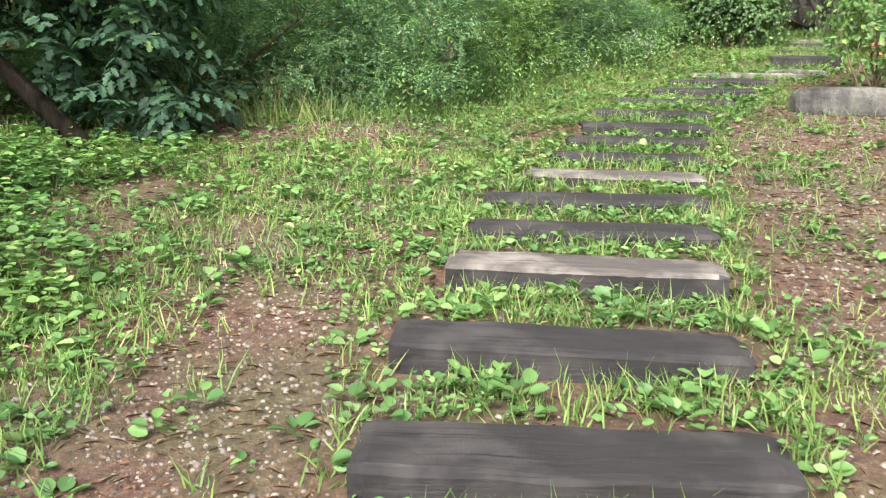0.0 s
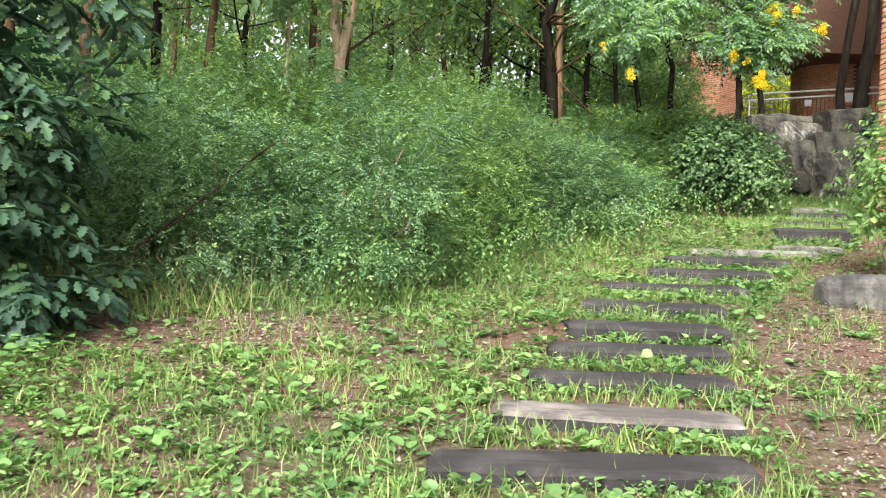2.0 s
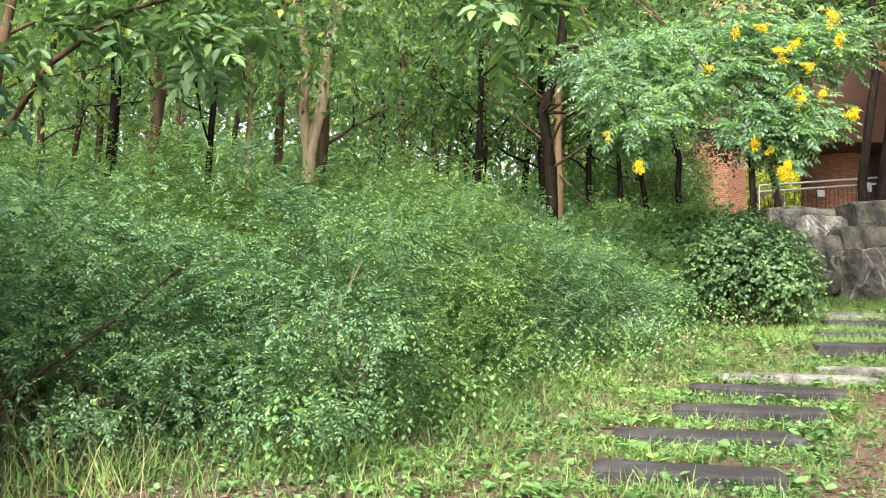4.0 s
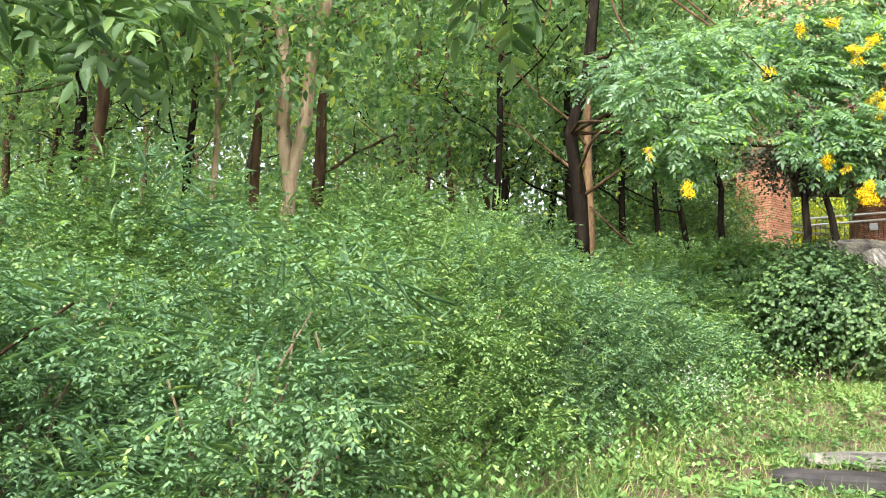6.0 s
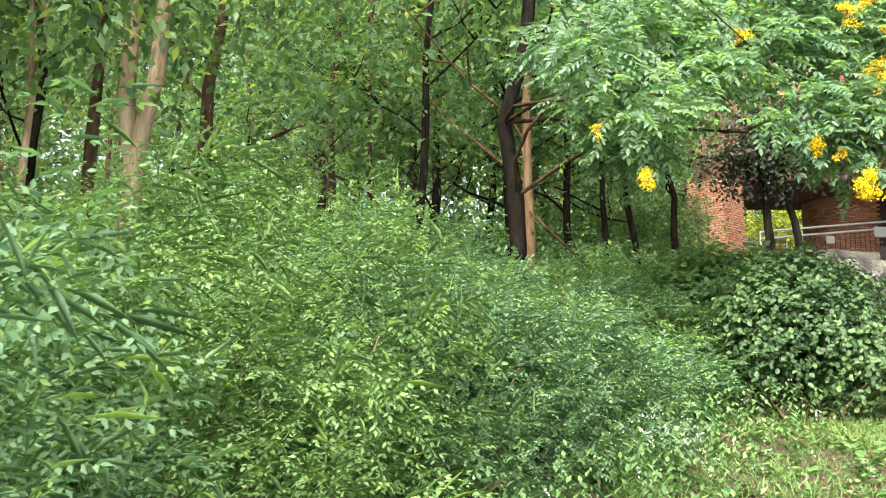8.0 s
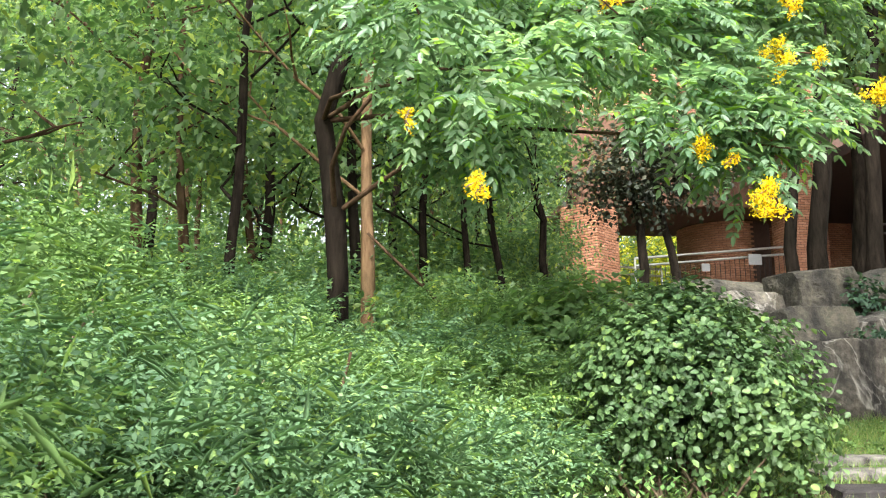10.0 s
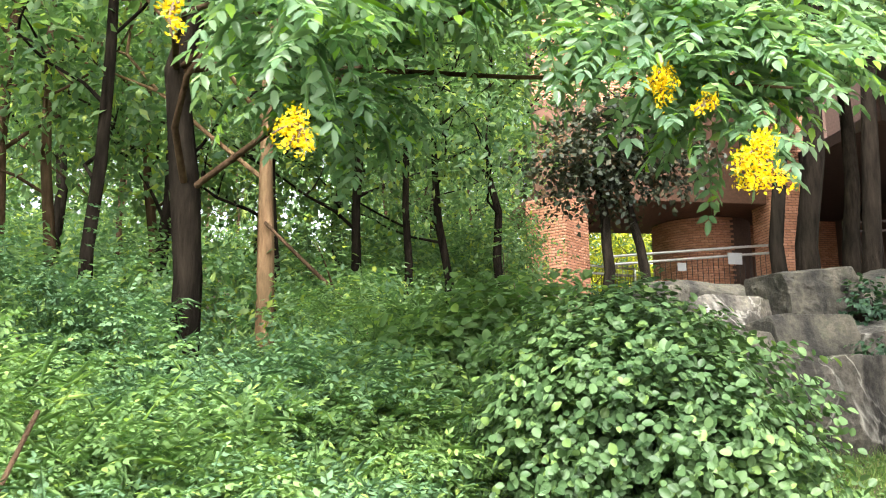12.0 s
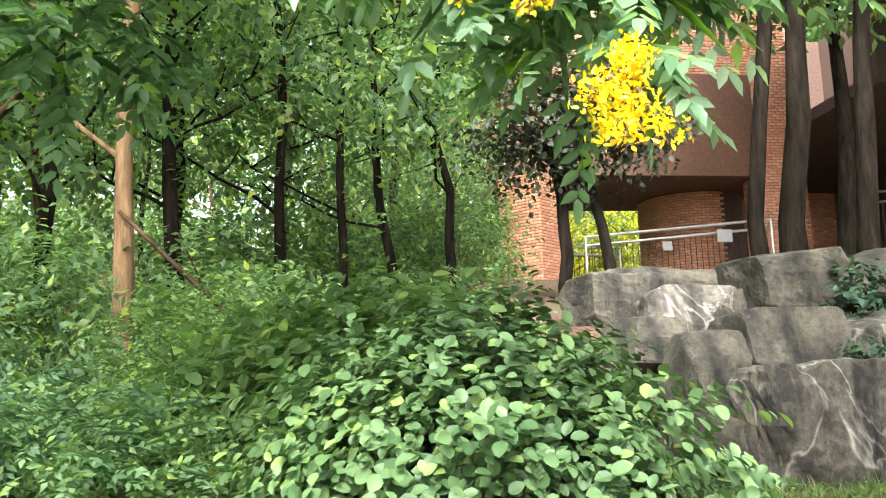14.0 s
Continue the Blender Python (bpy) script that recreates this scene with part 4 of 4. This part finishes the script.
    lump = 1.5 * np.sin(x * 0.9) * np.cos(h * 0.7 + y)
    at = np.stack([x, y + lump, land(x, y) + h], -1)
    tagged(piece("far_woods", mesh_from("far_woods", sprays(np.concatenate([at, np.full((n, 3), 0.7)], 1), 42000, 0.9, 3, 0.55, 0.6)), LEAF_WOOD), "distant dense green woodland", "woods", kind="stuff")
    # yellow-green shrubs seen through the passage, their sunlight put into the leaf colour
    yb = root("yellow_shrub", 15.0, 45.0, land_at(15.0, 45.0))
    stems = [tube(bent((rng.normal() * 0.4, rng.normal() * 0.3, -0.2), (rng.normal() * 0.9, rng.normal() * 0.5, 3.8), 5, 0.2), np.linspace(0.04, 0.01, 5), 5) for _ in range(9)]
    for s in stems:
        piece("stem", mesh_from("stem", [s]), TWIG, yb)
    piece("foliage", mesh_from("foliage", sprays([(0, 0, 2.4, 2.4, 1.1, 2.2), (-1.8, 0.2, 2.2, 1.6, 1.1, 2.1), (1.2, 0, 3.9, 1.6, 1.1, 1.8), (-1.4, 0, 4.6, 1.6, 1.0, 1.5), (-3.0, 0.2, 3.2, 1.4, 1.0, 2.4)], 4200, 0.5, 5, 0.15, 0.5)), LEAF_SUNLIT, yb)
    tagged(yb, "yellow-green shrub beyond the passage, sunlight put into its colour", "shrub")


# ---- bushes ----
def bush(name, x, y, lumps, n, mat, label, leaf=0.05, width=0.5, per=9, length=0.42, shape="rhomb", stems=14, shell=0.5, category="bush", group="", upright=0.5, foliage=None):
    z = land_at(x, y)
    base = root(name, x, y, z)
    for _ in range(stems):
        lx, ly, lz, rx, ry, rz = lumps[int(rng.integers(len(lumps)))]
        e = (lx + rng.normal() * rx * 0.35, ly + rng.normal() * ry * 0.35, lz - rz * 0.3 * rng.random())
        stem = tube(bent((lx * 0.6 + rng.normal() * 0.15, ly * 0.6 + rng.normal() * 0.15, -0.15), e, 6, 0.12), np.linspace(0.016, 0.004, 6), 5)
        piece("stem", mesh_from("stem", [stem]), TWIG, base, smooth=True)
    piece("foliage", mesh_from("foliage", foliage or sprays(lumps, n, length, per, leaf, width, shape, 0.35, shell, upright, 1.2 if shape == "oval" else 0.55)), mat, base)
    return tagged(base, label, category, group)


def fine_sprays(lumps, n, length, pairs, leaflet):
    """Small feathered leaves over a bush, most of them in soft flat tufts at the shoots' ends."""
    c = max(n // 42, 12)
    tuft, tout = in_lumps(lumps, c, 0.72)
    k = rng.integers(c, size=n)
    loose = rng.random((n, 1)) < 0.22
    far, fout = in_lumps(lumps, n, 0.4)
    at = np.where(loose, far, tuft[k] + tout[k] * 0.05 + rng.normal(size=(n, 3)) * np.array((0.1, 0.1, 0.05)))
    out = np.where(loose, fout, unit(tout[k] + 0.3 * rng.normal(size=(n, 3))))
    way = unit(out * np.array((1, 1, 0.4)) + np.array((0, 0, 0.12)) + 0.6 * rng.normal(size=(n, 3)))
    up = np.array((0, 0, 1.0)) + 0.35 * out + 0.25 * rng.normal(size=(n, 3))
    lots = compound(at, way, up, length * (0.6 + 0.8 * rng.random(n)), pairs, leaflet, 0.5)
    m = 42  # long arching shoots that break the outline
    start, out = in_lumps(lumps, m, 0.75)
    out[:, 2] = np.abs(out[:, 2])
    aim = unit(out + np.array((0, 0, 0.8)) + 0.3 * rng.normal(size=(m, 3)))
    reach = 0.3 + 0.4 * rng.random((m, 1))
    for k in range(9):
        u = (k + 1) / 9
        p = start + aim * reach * u - np.array((0, 0, 0.35)) * reach * u * u
        side = unit(np.cross(aim, np.array((0, 0, 1.0)))) * (1 if k % 2 else -1)
        lots += compound(p, side + 0.5 * aim + 0.25 * rng.normal(size=(m, 3)), np.array((0, 0, 1.0)) + 0.2 * rng.normal(size=(m, 3)), length * 0.7, 3, leaflet * 0.9, 0.55)
    return lots


def thicket():
    spots = ((-1.9, 9.6, 1.1, 1.55), (-0.75, 9.75, 0.95, 1.35), (-3.2, 10.2, 1.2, 1.6), (0.0, 11.2, 0.95, 1.4), (-1.4, 11.4, 1.2, 1.65), (0.9, 12.5, 0.9, 1.25), (-0.4, 13.0, 1.2, 1.75), (1.7, 13.6, 0.65, 0.85), (0.7, 14.4, 1.05, 1.3), (-2.8, 12.9, 1.4, 1.6),
             (2.4, 16.4, 0.8, 1.0), (1.0, 17.4, 1.0, 1.3), (-1.0, 15.6, 1.3, 1.6), (-4.6, 11.6, 1.4, 1.6), (3.1, 18.0, 0.9, 1.2), (-4.2, 8.9, 1.0, 1.0), (1.9, 15.1, 0.65, 0.75), (4.3, 18.6, 0.7, 1.1), (0.2, 15.9, 1.0, 1.2), (1.75, 16.3, 0.5, 0.75), (2.75, 15.9, 0.55, 0.8), (2.6, 15.0, 0.45, 0.5), (2.2, 14.5, 0.4, 0.45), (3.0, 17.0, 0.6, 1.0))
    for i, (x, y, r, h) in enumerate(spots):
        lumps = [(0, 0, h * 0.45, r * 0.95, r * 0.95, h * 0.42)]
        for _ in range(7):
            a = rng.random() * 6.3
            q = 0.35 + 0.2 * rng.random()
            lumps.append((math.cos(a) * r * 0.65, math.sin(a) * r * 0.65, h * (0.3 + 0.55 * rng.random()), r * q, r * q, h * q * 0.62))
        if i in (0, 1, 2, 3, 5, 7, 15):  # boughs that sweep the ground
            lumps += [(r * 0.55 * math.cos(a), r * 0.75 * math.sin(a), h * 0.16, r * 0.42, r * 0.36, h * 0.17) for a in (-2.7, -2.0, -1.3, -0.6)]
        near = i < 10
        fresh = i in (3, 4, 6, 8, 9, 12, 14, 16, 18, 20, 23)
        bush("clover_bush", x, y, lumps, 0, LEAF_FRESH if fresh else LEAF_BUSH, "dense yellowish green bush with small feathered leaves" if fresh else "dense soft bush with small bluish green leaves", stems=22, group="thicket of bushes",
             foliage=fine_sprays(lumps, 4600 if near else 2300, 0.14, 4, 0.031 if near else 0.045))


thicket()


def oval_shrubs():
    lumps = [(0, 0, 0.82, 0.5, 0.45, 0.5), (0.3, -0.2, 0.72, 0.36, 0.4, 0.44), (-0.3, 0.1, 0.78, 0.32, 0.38, 0.5), (0.1, 0.15, 1.05, 0.42, 0.35, 0.34), (0.42, -0.35, 0.48, 0.28, 0.3, 0.26)]
    bush("broadleaf_shrub", 3.96, 15.25, lumps, 2900, LEAF_OVAL, "glossy round-leaved shrub on dark stems", 0.044, 0.74, 8, 0.24, "oval", 30, 0.5, "shrub", "broadleaf shrubs")
    bush("broadleaf_shrub", 3.6, 16.8, [(0, 0, 0.75, 0.5, 0.5, 0.55), (0.35, 0.1, 1.0, 0.45, 0.4, 0.4), (-0.35, 0, 0.7, 0.4, 0.4, 0.45)], 800, LEAF_FRESH, "light green round-leaved shrub behind another shrub", 0.075, 0.68, 8, 0.3, "oval", 20, 0.5, "shrub", "broadleaf shrubs")
    bush("broadleaf_shrub", 4.3, 10.3, [(0, 0, 1.0, 0.5, 0.5, 0.6), (0.3, 0.1, 1.35, 0.4, 0.4, 0.35), (-0.15, 0, 0.75, 0.35, 0.4, 0.35)], 620, LEAF_FRESH, "light green upright shrub behind the kerb stone", 0.058, 0.6, 8, 0.32, "oval", 22, 0.4, "shrub", "broadleaf shrubs")
    bush("broadleaf_shrub", 5.1, 10.6, [(0, 0, 0.9, 0.55, 0.5, 0.6)], 420, LEAF_FRESH, "light green upright shrub behind the kerb stone", 0.058, 0.6, 8, 0.32, "oval", 16, 0.4, "shrub", "broadleaf shrubs")
    bush("rock_ivy", 7.95, 19.35, [(0, 0, 0.75, 0.16, 0.15, 0.4)], 60, LEAF_NEAR, "small dark climbing plant growing on the boulders", 0.06, 0.7, 6, 0.2, "oval", 5, 0.3, "plant")

    bush("rock_fern", 7.4, 18.5, [(0, 0, 0.8, 0.16, 0.14, 0.08)], 22, LEAF_NEAR, "small bluish green plant on a boulder ledge", 0.06, 0.5, 6, 0.16, "oval", 4, 0.3, "plant")


oval_shrubs()
woodland()


# ---- low plants, grass, litter ----
def cover(x, y):
    """How thickly low plants grow: bare on the trodden strips, thick at the sides."""
    right = stair_right(y)
    d = x - right
    strip = np.where((d > 0.12) & (d < 2.6), 0.10, 1.0)
    strip = np.where(y > 13.6, 0.75, strip)
    strip = np.where(d > 0.12, strip + 0.35 * (np.sin(x * 3.1 + y) * np.sin(y * 2.3 - x) > 0.35), strip)
    left = np.exp(-(((x + 0.75) / 0.45) ** 2 + ((y - 3.3) / 1.5) ** 2))
    left2 = np.exp(-(((x + 1.9) / 0.35) ** 2 + ((y - 5.6) / 0.6) ** 2))
    shade = np.exp(-(((x + 1.5) / 1.4) ** 2 + ((y - 8.0 - 0.25 * (x + 1.5)) / 0.5) ** 2))
    strip = strip * (1 - 0.85 * np.clip(1.4 * shade, 0, 1))
    return np.clip(strip * (1 - 0.93 * np.clip(1.5 * left, 0, 1)) * (1 - 0.8 * left2), 0.02, 1)


def on_steps(x, y):
    hit = np.zeros(len(x), dtype=bool)
    for l, r, depth, _ in STEPS:
        a, b = np.array(l[:2]), np.array(r[:2])
        d = (b - a) / np.linalg.norm(b - a)
        u = (x - a[0]) * d[0] + (y - a[1]) * d[1]
        v = -(x - a[0]) * d[1] + (y - a[1]) * d[0]
        hit |= (u > 0) & (u < np.linalg.norm(b - a)) & (v > -0.015) & (v < depth + 0.01)
    return hit


def scatter(n, x0, x1, y0, y1, power=1.0, near=1.0):
    y = y0 + (y1 - y0) * rng.random(n) ** near
    x = x0 + (x1 - x0) * rng.random(n)
    keep = (rng.random(n) < cover(x, y) ** power) & ~on_steps(x, y)
    x, y = x[keep], y[keep]
    return x, y


def field(x, y, s=0.8):
    return np.array([noise.noise((a * s, b * s, 4.0)) for a, b in zip(x, y)])


def grass():
    x, y = scatter(21000, -3.6, 7.4, 1.0, 18.2, 1.0, 1.35)
    more = scatter(4500, 3.9, 7.6, 13.0, 18.4)
    x, y = np.concatenate([x, more[0]]), np.concatenate([y, more[1]])
    keep = field(x, y, 0.9) > -0.5
    x, y = x[keep], y[keep]
    n, per = len(x), 8
    lots = []
    for k in range(per):
        px, py = x + rng.normal(size=n) * 0.035, y + rng.normal(size=n) * 0.035
        at = np.stack([px, py, land(px, py) - 0.01], -1)
        way = np.stack([rng.normal(size=n) * 0.45, rng.normal(size=n) * 0.45, np.ones(n)], -1)
        ln = 0.05 + 0.12 * rng.random(n) ** 2
        lots.append(leaves(at, way, unit(rng.normal(size=(n, 3))), ln, 0.007, "blade"))
    tagged(piece("grass", mesh_from("grass", lots), GRASS), "fresh green grass in loose tufts", "grass", kind="stuff")
    # longer tufts at the thicket's foot
    x = -3.2 + 5.0 * rng.random(110) ** 0.9
    y = 7.6 + 0.45 * (x + 3) + 0.7 * rng.random(110) + np.clip(x, 0, 3) * 1.0
    lots = []
    for k in range(14):
        px, py = x + rng.normal(size=110) * 0.06, y + rng.normal(size=110) * 0.06
        at = np.stack([px, py, land(px, py) - 0.01], -1)
        way = np.stack([rng.normal(size=110) * 0.4, rng.normal(size=110) * 0.4 - 0.1, np.ones(110)], -1)
        lots.append(leaves(at, way, unit(rng.normal(size=(110, 3))), (0.1 + 0.3 * rng.random(110) ** 2) * (0.6 + 0.4 * rng.random(110)), 0.008, "blade"))
    tagged(piece("tall_grass", mesh_from("tall_grass", lots), GRASS), "long drooping grass along the thicket", "grass", kind="stuff")
    x, y = -1.9 + rng.normal(size=90) * 0.5, 8.45 + rng.normal(size=90) * 0.2
    at = np.stack([x, y, land(x, y)], -1)
    tagged(piece("dry_stalks", mesh_from("dry_stalks", [leaves(at, np.stack([rng.normal(size=90) * 0.35, rng.normal(size=90) * 0.3, np.ones(90)], -1), rng.normal(size=(90, 3)), 0.3 + 0.35 * rng.random(90), 0.005, "blade")]), DRY), "dry straw-coloured grass stalks", "grass", kind="stuff")


def weeds():
    x, y = scatter(40000, -4.2, 7.2, 1.2, 18.2, 1.0, 1.3)
    keep = field(x, y, 1.3) < 0.42
    x, y = x[keep], y[keep]
    n = len(x)
    lots = []
    big = rng.random(n)
    tall = 0.02 + 0.07 * rng.random(n) ** 1.6
    for k in range(5):
        a = rng.random(n) * 6.283
        d = np.stack([np.cos(a), np.sin(a), 0.25 + 0.3 * rng.random(n)], -1)
        px, py = x + np.cos(a) * 0.025, y + np.sin(a) * 0.025
        at = np.stack([px, py, land(px, py) + tall * (0.35 + 0.65 * k / 5)], -1)
        s = 0.018 + 0.028 * rng.random(n) ** 1.5 + 0.035 * (big < 0.14)
        up = np.array((0, 0, 1.0)) + 0.3 * rng.normal(size=(n, 3))
        lots.append(leaves(at, d, up, s, s * 0.72, "oval"))
    tagged(piece("weeds", mesh_from("weeds", lots), LEAF_WEED), "low broad-leaved weeds covering the ground", "weeds", kind="stuff")
    # leafy carpet on the far side from the steps
    m = 3600
    x, y = -4.6 + 3.0 * rng.random(m), 2.6 + 4.6 * rng.random(m)
    keep = rng.random(m) < np.clip((-1.6 - x + 0.5 * np.sin(y * 1.9)) / 0.9, 0.03, 1) * np.clip((y - 3.2 - 0.4 * np.sin(x * 3)) / 1.2, 0.1, 1) * np.clip((7.4 - y) / 1.2, 0, 1)
    x, y = x[keep], y[keep]
    n = len(x)
    lots = []
    for k in range(6):
        a = rng.random(n) * 6.283
        at = np.stack([x + np.cos(a) * 0.03, y + np.sin(a) * 0.03, land(x, y) + 0.06 + 0.12 * rng.random(n)], -1)
        s = 0.038 + 0.035 * rng.random(n)
        lots.append(leaves(at, np.stack([np.cos(a), np.sin(a), 0.15 * np.ones(n)], -1), np.array((0, 0, 1.0)) + 0.3 * rng.normal(size=(n, 3)), s, s * 0.8, "oval"))
    tagged(piece("leaf_carpet", mesh_from("leaf_carpet", lots), LEAF_WEED), "carpet of heart-shaped green leaves", "weeds", kind="stuff")
    # upright weeds and small white flowers along the thicket
    m = 330
    t = rng.random(m)
    x, y = -0.6 + 4.0 * t + rng.normal(size=m) * 0.25, 8.6 + 5.6 * t + rng.normal(size=m) * 0.3
    lots = []
    for k in range(9):
        a = rng.random(m) * 6.283
        at = np.stack([x, y, land(x, y) + 0.05 + 0.05 * k], -1)
        lots.append(leaves(at, np.stack([np.cos(a), np.sin(a), 0.9 * np.ones(m)], -1), np.array((0, 0, 1.0)) + 0.2 * rng.normal(size=(m, 3)), 0.052, 0.024, "rhomb"))
    tagged(piece("tall_weeds", mesh_from("tall_weeds", lots), LEAF_WEED), "upright leafy weeds along the thicket's edge", "weeds", kind="stuff")
    k = 110
    t = rng.random(k)
    x, y = 0.2 + 3.4 * t + rng.normal(size=k) * 0.3, 9.6 + 4.6 * t + rng.normal(size=k) * 0.35
    x[:60], y[:60] = 2.15 + 0.16 * rng.normal(size=60), 12.75 + 0.2 * rng.normal(size=60)
    at = np.stack([x, y, land(x, y) + 0.25 + 0.2 * rng.random(k)], -1)
    lots = []
    for j in range(4):
        lots.append(leaves(at + rng.normal(size=(k, 3)) * 0.012, rng.normal(size=(k, 3)) + np.array((0, 0, 0.4)), rng.normal(size=(k, 3)), 0.014, 0.009, "oval"))
    tagged(piece("white_flowers", mesh_from("white_flowers", lots), WHITE_PETAL), "tiny white blossoms on thin stalks", "flowers", kind="stuff")


def litter():
    n = 34000
    y = 1.2 + 12 * rng.random(n) ** 1.4
    x = -3.5 + 9.0 * rng.random(n)
    keep = (rng.random(n) > cover(x, y) ** 0.8 - 0.12) & ~on_steps(x, y)
    x, y = x[keep], y[keep]
    n = len(x)
    at = np.stack([x, y, land(x, y) - 0.003], -1)
    a = rng.random(n) * 6.283
    s = 0.008 + 0.022 * rng.random(n) ** 3
    way = np.stack([np.cos(a), np.sin(a), 0 * a], -1)
    tagged(piece("gravel", mesh_from("gravel", [leaves(at, way, np.tile((0, 0, 1.0), (n, 1)), s, s * 0.8, "stone")]), PEBBLE), "loose grey and pinkish gravel", "gravel", kind="stuff")
    n = 24000
    y = 1.4 + 8.0 * rng.random(n) ** 1.3
    x = np.where(rng.random(n) < 0.45, -0.8 + 0.45 * rng.normal(size=n), stair_right(y) + 0.25 + 1.6 * rng.random(n))
    keep = ~on_steps(x, y)
    x, y = x[keep], y[keep]
    n = len(x)
    a = rng.random(n) * 6.283
    s = 0.006 + 0.014 * rng.random(n) ** 2
    at = np.stack([x, y, land(x, y) - 0.002], -1)
    tagged(piece("fine_gravel", mesh_from("fine_gravel", [leaves(at, np.stack([np.cos(a), np.sin(a), 0 * a], -1), np.tile((0, 0, 1.0), (n, 1)), s, s * 0.8, "stone")]), PEBBLE), "fine pinkish grey grit on the trodden strips", "gravel", kind="stuff")
    n = 22000
    y = 1.2 + 16 * rng.random(n) ** 1.3
    x = -4.5 + 11 * rng.random(n)
    keep = ~on_steps(x, y) | (rng.random(n) < 0.05)
    x, y = x[keep], y[keep]
    n = len(x)
    at = np.stack([x, y, land(x, y) + 0.012], -1)
    a = rng.random(n) * 6.283
    s = 0.012 + 0.035 * rng.random(n) ** 2
    lots = [leaves(at, np.stack([np.cos(a), np.sin(a), 0.15 * rng.normal(size=n)], -1), np.array((0, 0, 1.0)) + 0.3 * rng.normal(size=(n, 3)), s, s * 0.45, "rhomb")]
    tagged(piece("fallen_leaves", mesh_from("fallen_leaves", lots), LITTER), "scattered brown fallen leaves and bark chips", "litter", kind="stuff")


def needles():
    n = 30000
    y = 1.2 + 12 * rng.random(n) ** 1.4
    x = -3.5 + 9.0 * rng.random(n)
    keep = (rng.random(n) > cover(x, y) - 0.25) & ~on_steps(x, y)
    x, y = x[keep], y[keep]
    n = len(x)
    a = rng.random(n) * 6.283
    at = np.stack([x, y, land(x, y) + 0.006], -1)
    lots = [leaves(at, np.stack([np.cos(a), np.sin(a), 0.05 + 0.1 * rng.random(n)], -1), np.tile((0, 0, 1.0), (n, 1)), 0.03 + 0.06 * rng.random(n), 0.0025)]
    tagged(piece("needle_litter", mesh_from("needle_litter", lots), LITTER), "reddish-brown needles and straw on bare earth", "litter", kind="stuff")


grass()
weeds()
litter()
needles()


# ---- fallen wood ----
def dead_branch(a, b, r, label):
    base = root("dead_branch", *a)
    e = np.array(b) - np.array(a)
    p = bent((0, 0, 0), e, 7, 0.06)
    piece("stick", mesh_from("stick", [tube(p, np.linspace(r, r * 0.5, 7), 7, 0.06)]), BARK_BROWN, base, smooth=True)
    for k in (2, 4):
        t = p[k] + rng.normal(size=3) * 0.15 + np.array((0, 0, 0.15))
        piece("side_twig", mesh_from("side_twig", [tube(bent(p[k], t, 4, 0.03), np.linspace(r * 0.4, 0.003, 4), 5)]), BARK_BROWN, base)
    tagged(base, label, "branch", "dead branches")


dead_branch((3.9, 19.2, land_at(3.9, 19.2)), (2.12, 19.3, 4.1), 0.03, "dead branch leaning against a trunk")
dead_branch((1.45, 13.0, land_at(1.45, 13.0)), (1.75, 13.75, 2.35), 0.013, "thin dead branch leaning among the bushes")
dead_branch((-2.4, 8.6, land_at(-2.4, 8.6)), (-1.1, 9.2, 1.75), 0.014, "thin dead twig standing in the thicket")
